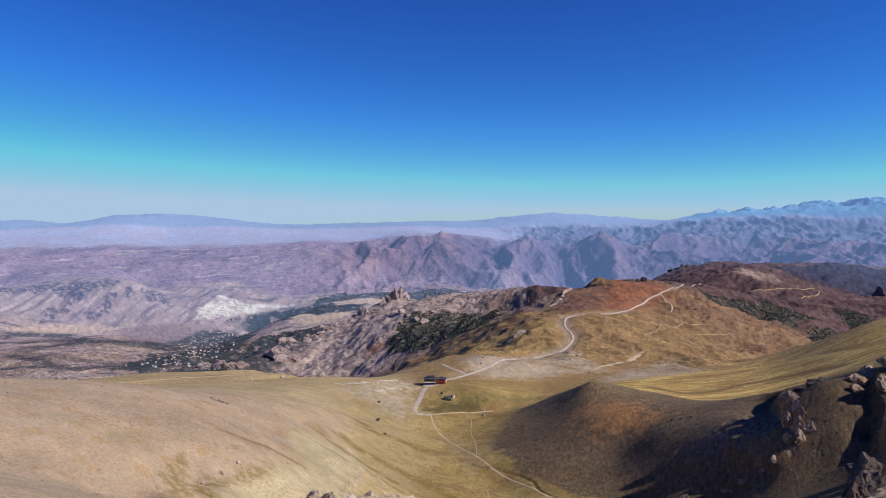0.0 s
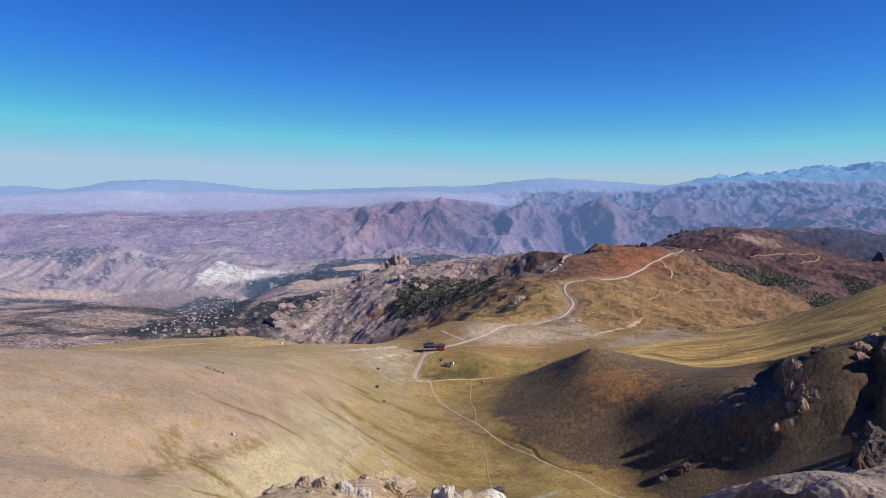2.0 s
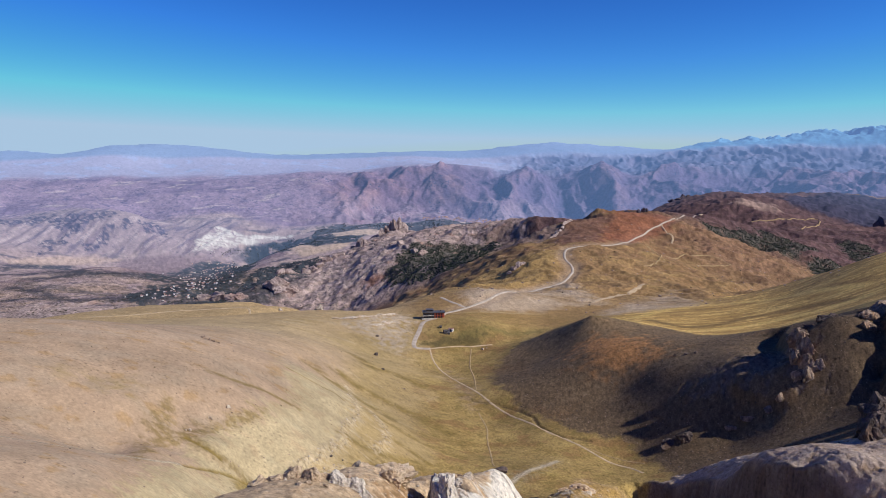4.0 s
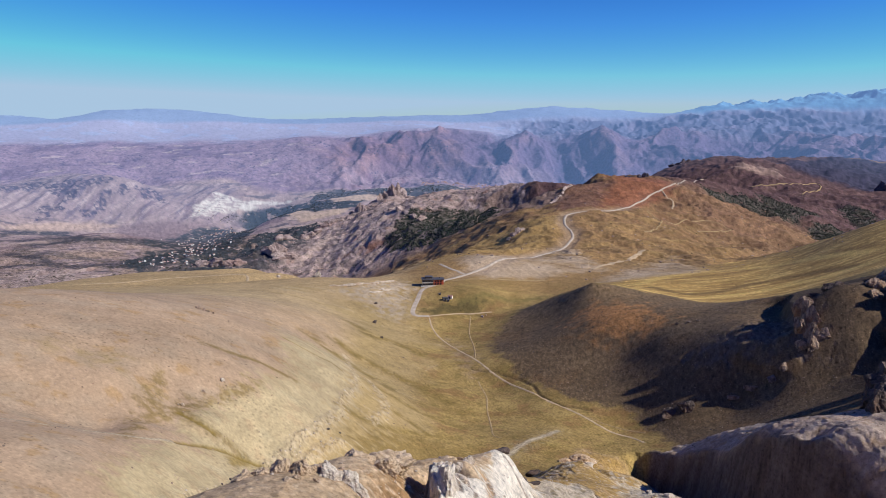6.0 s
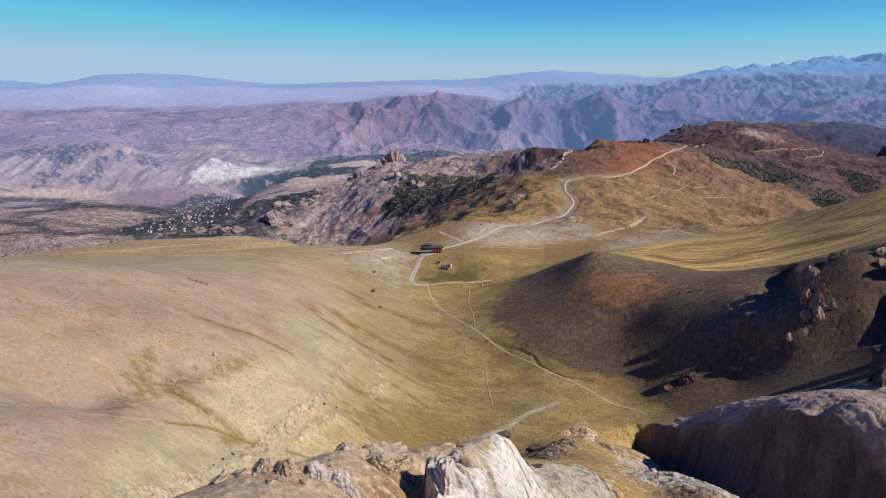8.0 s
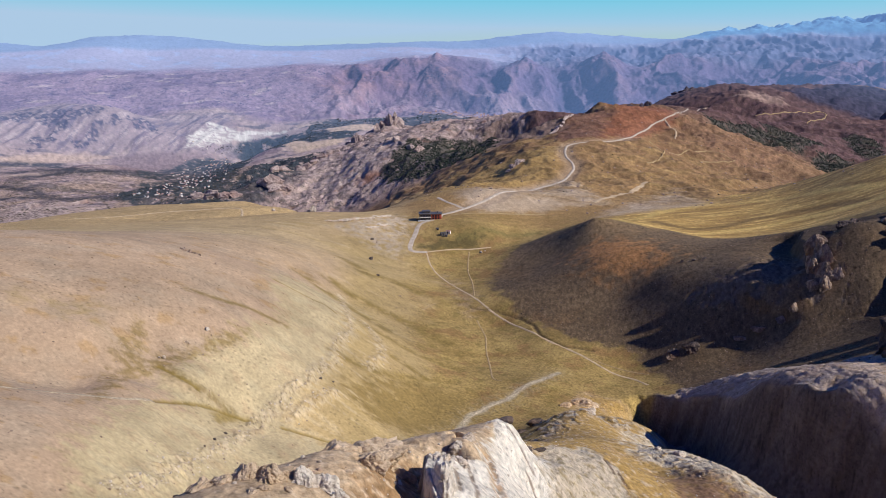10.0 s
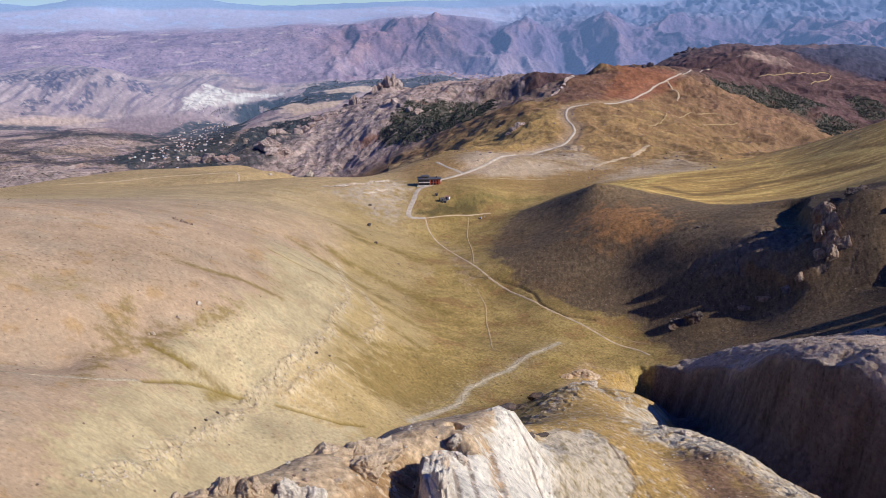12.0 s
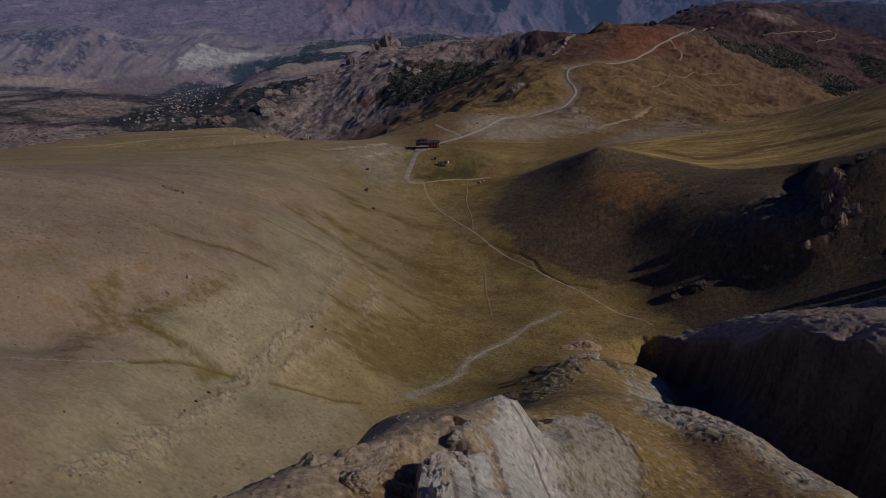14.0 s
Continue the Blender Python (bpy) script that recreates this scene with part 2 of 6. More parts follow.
def patch(outline, soft=0.004, ragged=0.006):
    """1 inside an outline of plan places, 0 outside, with a ragged edge."""
    q = Land.flat(np.array(outline, float)[:, 0], np.array(outline, float)[:, 1])
    pad = 4 * (soft + ragged)
    i0, i1 = np.searchsorted(az[:, 0], [q[:, 0].min() - pad, q[:, 0].max() + pad])
    j0, j1 = np.searchsorted(LN, [q[:, 1].min() - pad, q[:, 1].max() + pad])
    out = np.zeros(R.shape)
    u, v = az[i0:i1, j0:j1], ln[i0:i1, j0:j1]
    best, odd = np.full(u.shape, 9.0), np.zeros(u.shape, bool)
    for (a, b), (c, d) in zip(q, np.roll(q, -1, 0)):
        t = np.clip(((u - a) * (c - a) + (v - b) * (d - b)) / ((c - a) ** 2 + (d - b) ** 2 + 1e-12), 0, 1)
        best = np.minimum(best, (u - a - t * (c - a)) ** 2 + (v - b - t * (d - b)) ** 2)
        odd ^= ((b > v) != (d > v)) & (u < (c - a) * (v - b) / (d - b + 1e-12) + a)
    dist = np.sqrt(best) * np.where(odd, 1, -1) + ragged * WARP[i0:i1, j0:j1] * 2
    out[i0:i1, j0:j1] = smooth(dist, -soft, soft)
    return out


def streak(line, wide, soft=0.5):
    """1 along a line of the plan, wide metres to either side."""
    p = np.array(line, float)
    best = np.full(R.shape, 1e9)
    lo, hi = p.min(0) - 6 * wide, p.max(0) + 6 * wide
    near = (GX > lo[0]) & (GX < hi[0]) & (GY > lo[1]) & (GY < hi[1])
    x, y = GX[near], GY[near]
    x, y = x + wide * 0.6 * WARP[near], y + wide * 0.6 * SPREAD[near]
    d = np.full(x.shape, 1e9)
    for (a, b), (c, e) in zip(p[:-1], p[1:]):
        t = np.clip(((x - a) * (c - a) + (y - b) * (e - b)) / ((c - a) ** 2 + (e - b) ** 2), 0, 1)
        d = np.minimum(d, np.hypot(x - a - t * (c - a), y - b - t * (e - b)))
    out = np.zeros(R.shape)
    out[near] = 1 - smooth(d, wide * (1 - soft), wide * (1 + soft))
    return out


CONE = [(30, 465), (45, 520), (62, 556), (85, 531), (105, 506), (130, 500), (153, 497), (165, 470), (180, 450), (190, 400), (209, 340), (260, 300), (200, 150), (100, 280), (91, 345), (66, 365), (44, 405)]
CREST = [(59, 563), (85, 532), (105, 506), (130, 500), (153, 498), (158, 450)]
ORANGE = [(85, 467), (105, 468), (124, 440), (122, 408), (108, 404), (92, 425)]
GOLD = [(125, 560), (160, 640), (241, 700), (340, 760), (500, 700), (420, 500), (302, 450), (230, 400), (190, 405), (157, 435), (140, 460)]
MEADOW = [(-17, 554), (-2, 577), (21, 579), (40, 584), (30, 569), (7, 561)]
BANK = [(13, 710), (44, 791), (105, 836), (141, 881), (153, 890), (160, 736), (163, 692), (122, 684), (93, 664), (41, 648), (27, 671)]
BANK_FAR = [(138, 635), (208, 727), (266, 827), (242, 662), (212, 654), (168, 641)]
CASTLE_WOOD = [(-101, 1717), (-111, 1667), (-129, 1640), (-120, 1560), (-60, 1480), (30, 1440), (81, 1424), (118, 1477), (105, 1841), (34, 1845), (-22, 1838), (-79, 1829)]
HILL_WOOD = [(582, 1608), (617, 1580), (712, 1650), (776, 1672), (838, 1662), (858, 1611), (803, 1564), (713, 1479), (672, 1500), (608, 1500), (560, 1500)]
HIGH_WOOD = [(769, 1495), (835, 1528), (852, 1487), (725, 1324), (676, 1291)]
SIDE_WOOD = [(1063, 1916), (1100, 1807), (982, 1608), (931, 1605)]
DARK_HILL = [(1130, 2452), (1300, 2560), (1442, 2640), (1591, 2650), (1750, 2700), (1500, 2250), (1328, 2173), (1277, 2295), (1179, 2353)]
QUARRY = [(-1000, 2850), (-1012, 2927), (-993, 2978), (-960, 3020), (-985, 3058), (-939, 3068), (-860, 3040), (-780, 3062), (-690, 3062), (-584, 3066), (-678, 3046), (-831, 2995), (-941, 2900)]
RIVER_WOOD = [(-504, 1735), (-496, 1865), (-596, 2616), (-476, 2629), (-343, 2033), (-414, 1816), (-463, 1679)]
GORGE_WOOD = [(-825, 1825), (-874, 2133), (-632, 1711), (-498, 1711), (-463, 1679), (-480, 1560), (-600, 1540), (-720, 1617)]
VILLAGE_WOOD = [(-732, 1657), (-713, 1773), (-859, 2448), (-920, 2754), (-846, 2873), (-760, 2880), (-547, 2025), (-526, 1786), (-511, 1637), (-600, 1540)]
ORCHARDS = [(-1024, 2838), (-852, 2964), (-708, 3039), (-540, 3019), (-300, 3000), (-334, 2850), (-420, 2805), (-545, 2793), (-619, 2732), (-842, 2916)]
FIELDS = ([(-696, 2973), (-501, 2789), (-356, 2833), (-386, 2727), (-524, 2671)], [(-470, 3018), (-311, 3052), (-250, 3000), (-302, 2953), (-433, 2919)])
HEDGES = ([(-1448, 2424), (-1345, 2507), (-1301, 2475), (-1251, 2264), (-1031, 2239), (-913, 2330), (-893, 2276), (-1059, 2187), (-1205, 2178), (-1370, 2414), (-1422, 2378)], [(-1261, 2099), (-1091, 2047), (-949, 2043), (-755, 1717), (-942, 1961), (-1078, 1991), (-1228, 2042)])
RIVER_STRIP = [(-560, 3020), (-206, 2970), (168, 2990), (420, 3050), (400, 3180), (168, 3180), (-206, 3150), (-560, 3130)]
SCREE = [(45.5, 166), (52, 167.5), (57, 163), (58, 156), (56.5, 144), (60, 128), (50, 128), (47, 145), (45.5, 152)]
BANK_LEFT = [(-84, 574), (-62, 606), (-37, 645), (-20, 612), (-26, 586), (-31, 536), (-47, 538), (-58, 558)]
SPUR_ROCK = [(-1.5, 99), (-1.5, 114), (-1, 117.3), (0, 119), (1.8, 119.8), (5.6, 123.2), (7.6, 134), (9, 142), (13, 144), (17, 149), (22, 157), (28.3, 159.7), (31.9, 157), (34, 153), (34.5, 149), (32.4, 141), (31, 120), (27, 98), (10, 92)]
STRIP = [(56, 226), (66, 246), (72, 250), (74, 238), (68, 205), (64, 182), (68, 169), (71, 158), (71, 148), (60, 145), (59.5, 155), (57.5, 161), (53.5, 167), (49, 175), (45, 183), (50, 205)]
RED = [(339, 1424), (330, 1500), (404, 1540), (500, 1540), (456, 1410), (405, 1348), (336, 1243), (277, 1196), (251, 1165), (280, 1296)]
RAVINE_CRAG = [(90, 291), (98, 296), (120, 275), (170, 230), (190, 160), (140, 100), (88, 120), (81, 170), (83, 215), (87, 250)]
CREAM = [(-74, 352), (-62, 360), (-50, 372), (-38, 320), (-36, 278), (-37, 238), (-40, 219), (-40, 205), (-30, 203), (-20, 206), (-22, 180), (-30, 150), (-44, 125), (-51, 124), (-53, 131), (-57, 135), (-59.5, 145), (-60.7, 158), (-64, 166.5), (-63, 176), (-58, 186), (-62, 188), (-68, 194), (-66, 200), (-65, 214), (-61, 226), (-58, 234), (-58, 251), (-53, 269), (-63, 301)]
SHOULDER = [(-71, 171), (-77, 193), (-80, 204), (-80, 218), (-76, 209), (-74, 201), (-71, 212), (-67, 220), (-62, 233), (-58, 243), (-58, 233), (-64, 217), (-66, 208), (-67, 200), (-73, 190), (-69, 174), (-68.5, 166)]
LOWER_GRASS = [(-30, 240), (-25, 262), (-16, 277), (-4, 285), (12, 287), (15, 280), (5, 256), (-6, 233), (-17, 230), (-24, 233)]
ROCK_KNOBS = [(44, 262), (60, 262), (62, 245), (50, 238), (40, 232), (38, 222), (30, 212), (22, 200), (30, 225), (36, 245)]

LEDGE_LINES = ([(-50, 380), (-43, 345), (-39, 326), (-35, 301), (-37, 281), (-36, 266), (-38, 241), (-38, 230), (-42, 222), (-43, 215), (-46, 203), (-47, 197), (-47, 177), (-47.5, 167), (-48.7, 152), (-49.3, 140), (-50.1, 134)],
               [(-31, 232), (-35, 223), (-37, 216), (-41, 209)], [(-34, 335), (-25, 312), (-22, 292), (-26, 273)])
# bands of greener grass that run down the long slope, and the bare backs between them
GRASS_BANDS = ([(-59, 397), (-46, 390), (-34, 387), (-22, 381), (-9, 370), (4, 358)], [(-63, 470), (-45, 440), (-29, 449), (-12, 438)], [(-37, 269), (-26, 272), (-16, 281), (-6, 291), (4, 299)], [(-20, 301), (-13, 298), (-6, 292)], [(-79, 252), (-69, 257), (-64, 263), (-59, 265), (-53, 266)], [(-70, 380), (-55, 372), (-40, 360), (-24, 345)], [(-30, 330), (-16, 325), (-4, 322), (8, 322)])
OLIVE = [(-110, 210), (-100, 213), (-94, 219), (-88, 214), (-88, 204), (-96, 207), (-104, 204)]
OLIVE_TAIL = [(-56, 194), (-54, 200), (-49, 201.5), (-53, 191)]
RILL = [(18, 421), (32, 414), (44, 401), (50, 388), (51, 376), (55, 364), (61, 355), (73, 349)]
BARE = [(5, 501), (18, 456), (24, 412), (17, 409), (7, 442)]
WHITE_BAND = [(-1, 98), (0.4, 119), (5.7, 123.5), (9.3, 141), (13, 144), (17, 147), (17.5, 138), (18.5, 130), (17, 100), (8, 92)]
FISSURES = ([(3.5, 121), (4, 118), (4.4, 115), (4.3, 105), (4.5, 98)], [(13.8, 134.5), (14.9, 132.5), (16, 129)], [(33.3, 153.2), (34.4, 150)], [(1.8, 119.3), (2, 109), (2.4, 102)], [(11.3, 139.6), (13.2, 138), (15, 136)], [(31.5, 156.5), (32.4, 152.5)])
BROWN_GULLY = [(-9, 97), (-7, 102), (-7.4, 113), (-5.3, 119.5), (0.5, 119.6), (-1.3, 117), (-2, 105), (-1, 94)]
SPUR_BODY = [(-32, 70), (-25, 88), (-21, 97), (-15, 107), (-11, 117), (-10, 135), (-11, 150), (0, 156), (12, 164), (22, 186), (38, 232), (46, 270), (58, 300), (74, 292), (78, 250), (84, 200), (90, 160), (90, 90), (0, 40)]
BROWN_LINE = [(-70, 200.5), (-64, 198.5), (-61.5, 198.5), (-57, 200), (-53.5, 201)]
FURROWS = ([(-63, 180), (-60, 190), (-56, 196), (-52, 200), (-48, 201)], [(-70, 200.5), (-64, 198.5), (-60, 198.5)], [(-67, 314), (-59, 313), (-52, 315), (-48, 319), (-43, 316)], [(-41, 204), (-35, 205), (-26, 206), (-20, 209)])
ROAD = [(1, 641), (24, 658), (53, 690), (95, 814), (138, 860), (153, 886), (164, 916), (174, 943), (175, 972), (171, 995), (175, 1026), (190, 1081), (218, 1110), (250, 1136), (298, 1191), (333, 1264), (380, 1340), (406, 1395), (446, 1435), (519, 1568), (610, 1714)]
TRAIL = [(-9, 546), (-7, 528), (0, 501), (11, 468), (23, 430), (29, 415), (39, 399), (49, 377), (60, 354), (66, 344), (73, 334), (79, 325), (85, 320), (88, 310)]
STREET = [(-622, 1661), (-618, 1700), (-626, 1780), (-660, 1920), (-740, 2180), (-827, 2468), (-869, 2669), (-861, 2733), (-843, 2822)]
STREAM = [(52, 322), (43, 309), (36, 302), (31, 296), (27, 288), (20, 282), (16, 275), (11, 269), (9, 261), (6, 250), (0, 238), (-8, 222)]

OCHRE_SIDE = [(-40, 900), (2, 826), (52, 1063), (99, 1046), (147, 1052), (184, 1079), (167, 1025), (142, 895), (105, 842), (45, 808), (13, 717), (-20, 690)]
RED_FLANK = [(178, 1172), (205, 1305), (235, 1400), (300, 1500), (339, 1424), (295, 1296), (253, 1168), (194, 1135)]
PALE_TOP = [(933, 2330), (1025, 2382), (1068, 2363), (1072, 2275), (1003, 2261)]
REDDISH = [(573, 1619), (608, 1512), (669, 1511), (702, 1456), (714, 1386), (552, 1180), (476, 1178), (432, 1241), (422, 1334)]
CASTLE_RED = [(-189, 1654), (-109, 1638), (-94, 1588), (-147, 1619), (-172, 1616)]
PALE_RIDGE = [(-386, 1657), (-377, 1881), (-308, 2024), (-205, 1947), (-159, 2414), (-79, 1845), (-114, 1723), (-149, 1653), (-228, 1650), (-305, 1638)]
DARK_SIDE = [(-470, 1560), (-507, 1716), (-479, 1824), (-439, 2039), (-385, 2053), (-351, 1825), (-385, 1714), (-387, 1629), (-400, 1540)]
MAUVE_HILL = [(-1218, 2657), (-1174, 2758), (-980, 2814), (-866, 2867), (-957, 2736), (-959, 2325), (-1025, 2272)]
PALE_PLAIN = [(-1492, 2468), (-1435, 2573), (-1322, 2711), (-1233, 2696), (-1316, 2565), (-1468, 2424)]
HILL_DARKS = (
    [(-1540, 2754), (-1530, 2861), (-1377, 2924), (-1317, 2918), (-1419, 2819), (-1482, 2769)],
    [(-1357, 2712), (-1352, 2771), (-1335, 2829), (-1303, 2885), (-1277, 2916), (-1256, 2881), (-1304, 2810), (-1329, 2744)],
    [(-1486, 2585), (-1483, 2687), (-1447, 2785), (-1413, 2797), (-1456, 2676), (-1462, 2572)],
    [(-1708, 2744), (-1647, 2866), (-1568, 2889), (-1525, 2829), (-1613, 2768), (-1677, 2694)],
    [(-1257, 2939), (-1212, 2971), (-1133, 2948), (-1131, 2911), (-1207, 2913)],
)
VILLAGE_TREES = [(-789, 1738), (-907, 2171), (-861, 2230), (-960, 2255), (-1012, 2625), (-983, 2718), (-967, 2768), (-828, 2857), (-490, 1788), (-520, 1640), (-729, 1647)]
CONE_CREST = [(105, 512), (87, 510), (63, 541), (36, 522), (68, 482), (101, 457), (123, 444), (123, 487)]
PALE_KNOLL = [(-958, 1564), (-931, 1649), (-874, 1641), (-774, 1543), (-720, 1420), (-847, 1416)]
HEDGE_LINES = ([(-1379, 2206), (-1285, 2226), (-1174, 2253)], [(-1448, 2318), (-1439, 2428), (-1332, 2519)], [(-1102, 1759), (-1031, 1783), (-845, 1668), (-793, 1700)], [(-1450, 2393), (-1397, 2461), (-1317, 2488), (-1134, 2226)], [(-1221, 2145), (-1121, 2217), (-1017, 2254), (-920, 2362)], [(-1224, 2006), (-1099, 1948), (-969, 1779)], [(-963, 1781), (-829, 1681), (-745, 1642)])
SUMMIT_BROWN = [(86, 1897), (151, 1899), (190, 1926), (191, 1500), (223, 1305), (164, 1200), (125, 1319), (104, 1825)]

# crests and rims with a steep side, walked so that the steep side lies to the left of the line
CLIFF = [(0.4, 92), (-0.6, 99), (-1.5, 106), (-1.5, 114), (-1.0, 117.2), (0, 119), (1.8, 119.8), (4.5, 121)]
NOTCH = [(4.6, 126.5), (3.8, 129.5), (2.4, 130.5), (1.4, 128)]
CLEFT = [(6.9, 128.4), (7.2, 123), (7.8, 119), (8.1, 115), (8.4, 108)]
RIM = [(113, 145), (111, 180), (107, 200), (103.5, 210), (100.5, 218), (97.5, 230), (95.5, 246), (95.5, 261), (92.5, 276), (87.5, 287), (83, 296)]
# outline of the crag's wall, which is painted dark for its shade
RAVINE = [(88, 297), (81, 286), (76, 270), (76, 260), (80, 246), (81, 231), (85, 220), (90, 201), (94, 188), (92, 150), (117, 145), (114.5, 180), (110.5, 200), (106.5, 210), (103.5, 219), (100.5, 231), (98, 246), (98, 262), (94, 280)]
RIB = [(163, 331), (164.5, 340), (168, 352), (174, 372), (182, 386), (192, 397)]
SIDE_RIBS = ([(150, 312), (146.5, 318), (141, 328), (135, 339)], [(188, 303), (195, 316), (201, 331), (210, 345)], [(176, 290), (183, 300), (192, 312)])
RIB_ROCK = [(125, 357), (138, 353), (162, 352), (166, 338), (161, 318), (154, 327), (146, 334), (133, 344)]


def scarp(line, up, down, steep, crown, apron, ragged=1.0):
    """A step along a line: raised by up on its right and sunk by down on its left, each fading over its own width."""
    p = np.array(line, float)
    reach = 3 * max(crown, apron)
    lo, hi = p.min(0) - reach, p.max(0) + reach
    near = (GX > lo[0]) & (GX < hi[0]) & (GY > lo[1]) & (GY < hi[1])
    x, y = GX[near] + ragged * 2 * min(steep, 1.2) * WARP[near], GY[near] + 2 * min(steep, 1.2) * SPREAD[near]
    d, side, along = np.full(x.shape, 1e9), np.zeros(x.shape), np.zeros(x.shape)
    for k, ((a, b), (c, e)) in enumerate(zip(p[:-1], p[1:])):
        t = ((x - a) * (c - a) + (y - b) * (e - b)) / ((c - a) ** 2 + (e - b) ** 2)
        s = np.clip(t, 0, 1)
        q = np.hypot(x - a - s * (c - a), y - b - s * (e - b))
        hit = q < d
        d[hit] = q[hit]
        side[hit] = np.where((c - a) * (y - b) - (e - b) * (x - a) < 0, 1, -1)[hit]
        along[hit] = ((k + t) / (len(p) - 1))[hit]
    ends = smooth(along, -0.05, 0.12) * (1 - smooth(along, 0.9, 1.05))
    signed = d * side
    step = smooth(signed, -steep, steep)
    out = np.zeros(R.shape)
    out[near] = ends * (up * step * np.exp(-(np.maximum(signed, 0) / crown) ** 2) - down * (1 - step) * np.exp(-(np.minimum(signed, 0) / apron) ** 2))
    return out


def banded(mask, size, seed, turn, stretch):
    """Noise drawn out into bands, in the plan's polar coordinates."""
    out, m = np.zeros(R.shape), mask > 0.002
    c, s = math.cos(radians(turn)), math.sin(radians(turn))
    x, y = az[m] * 100, ln[m] * 100
    out[m] = fbm((x * c + y * s) / stretch, y * c - x * s, size, 6, seed, 0.55)
    return out


m_near = 1 - smooth(R, 560, 700)
m_left = 1 - smooth(np.degrees(az) + 4 * SPREAD, -6, 0)
cone, gold, crag = patch(CONE, 0.008, 0.010), patch(GOLD, 0.03, 0.012), patch(RAVINE_CRAG, 0.006, 0.006)
spur_rock, strip, knobs = patch(SPUR_ROCK, 0.008, 0.012), patch(STRIP, 0.02, 0.025), patch(ROCK_KNOBS, 0.02, 0.03)
wood = np.maximum.reduce([patch(CASTLE_WOOD, 0.006, 0.012), patch(HILL_WOOD, 0.006, 0.012), patch(HIGH_WOOD, 0.004, 0.006), patch(SIDE_WOOD, 0.004, 0.006)])
low_wood = np.maximum.reduce([patch(RIVER_WOOD, 0.006, 0.012), patch(GORGE_WOOD, 0.006, 0.01), patch(VILLAGE_WOOD, 0.006, 0.012), patch(ORCHARDS, 0.004, 0.006), 0.9 * patch(RIVER_STRIP, 0.004, 0.010)] + [0.5 * patch(h, 0.004, 0.012) for h in HEDGES])
fields = np.maximum(patch(FIELDS[0], 0.004, 0.004), patch(FIELDS[1], 0.004, 0.004))
low_wood = low_wood * (1 - fields) * (1 - 0.45 * streak(STREET, 55, 0.9))
quarry, red = patch(QUARRY, 0.002, 0.004), patch(RED, 0.012, 0.008)
spur = patch(SPUR_BODY, 0.012, 0.008) * (1 - crag)
castle = smooth(R, 1380, 1560) * (1 - smooth(R, 2500, 2750)) * smooth(np.degrees(az), -17, -14) * (1 - smooth(np.degrees(az) + 2 * WARP, 5.5, 7.5))
plain = smooth(R, 1250, 1500) * (1 - smooth(R, 3420, 3440)) * (1 - smooth(np.degrees(az), -15, -12.5) * (1 - smooth(R, 2480, 2640))) * (1 - smooth(np.degrees(az), 7, 10))
far_hill = smooth(R, 1150, 1500) * (1 - smooth(R, 2900, 3200)) * smooth(np.degrees(az), 5, 8)
left_side = 1 - smooth(np.degrees(az), -17, -13)
beyond = smooth(R - 160 * left_side, 3165, 3260)
mountains = beyond * smooth(np.degrees(az) + 5 * SPREAD, -13, -5) * (1 - smooth(R, 3880, 3980))

# ---- relief: broad folds, rock ribs, gullies ----
GZ += on(smooth(R, 300, 500), 120, 4, 5) * (3.0 * smooth(R, 500, 1000))
ribs, k = np.zeros(R.shape), castle > 0.002
ribs[k] = fbm((GX[k] * 0.37 + GY[k] * 0.93) / 3.2, GX[k] * 0.93 - GY[k] * 0.37, 75, 6, 37, 0.52, True)
GZ += castle * ((ribs - 0.15) * 10 + 8 * (on(castle, 60, 6, 41, 0.6, True) - 0.2))
GZ += far_hill * (1 - 0.8 * red) * (on(far_hill, 200, 6, 43, 0.5, True) - 0.4) * 18
GZ += plain * smooth(R, 1500, 1900) * (on(plain, 260, 6, 47, 0.5, True) * 8 + (1 - smooth(R, 2200, 2500)) * 9 * on(plain, 110, 6, 49, 0.5, True))
hill_left = smooth(R, 2950, 3050) * (1 - smooth(R, 3280, 3360)) * (1 - smooth(np.degrees(az), -17, -15))
GZ += hill_left * banded(hill_left, 5, 83, 55, 3.0) * 10 + hill_left * banded(hill_left, 1.1, 84, 55, 6.0) * 10
swerve = 160 * on(mountains, 600, 3, 57)
folds, k = np.zeros(R.shape), mountains > 0.002
folds[k] = fbm(GX[k] + swerve[k], (GY[k] - swerve[k]) * 0.8, 430, 7, 53, 0.48, True)
hummocks = on(mountains, 130, 6, 55, 0.55, True)
GZ += mountains * ((folds - 0.76) * 100 + (hummocks - 0.4) * 14)
rolling = beyond * (1 - mountains) * (1 - smooth(R, 3850, 4000))
GZ += rolling * (on(rolling, 340, 6, 59, 0.5, True) - 0.25) * 12 + rolling * (on(rolling, 130, 6, 60, 0.5, True) - 0.3) * 7
outer = smooth(R, 3860, 3980) * (1 - smooth(R, 4300, 4400)) * smooth(np.degrees(az) + 3 * SPREAD, 3, 9)
GZ += outer * (on(outer, 3.0, 6, 63, 0.5, True, polar=True) - 0.85) * 38
rim = smooth(R, 4330, 4600)
GZ += rim * (on(rim, 4.0, 6, 61, 0.5, True, polar=True) - 0.55) * (9 + 46 * smooth(np.degrees(az), 17, 21))
GZ += m_near * on(m_near, 9, 5, 67, 0.55) * (0.2 - 0.1 * cone + 0.4 * spur)
FRONT = 1 - smooth(R, 330, 340)
tiny = on(FRONT, 3.2, 4, 71, 0.6, True)
CRACK = np.zeros(R.shape)
f = FRONT > 0
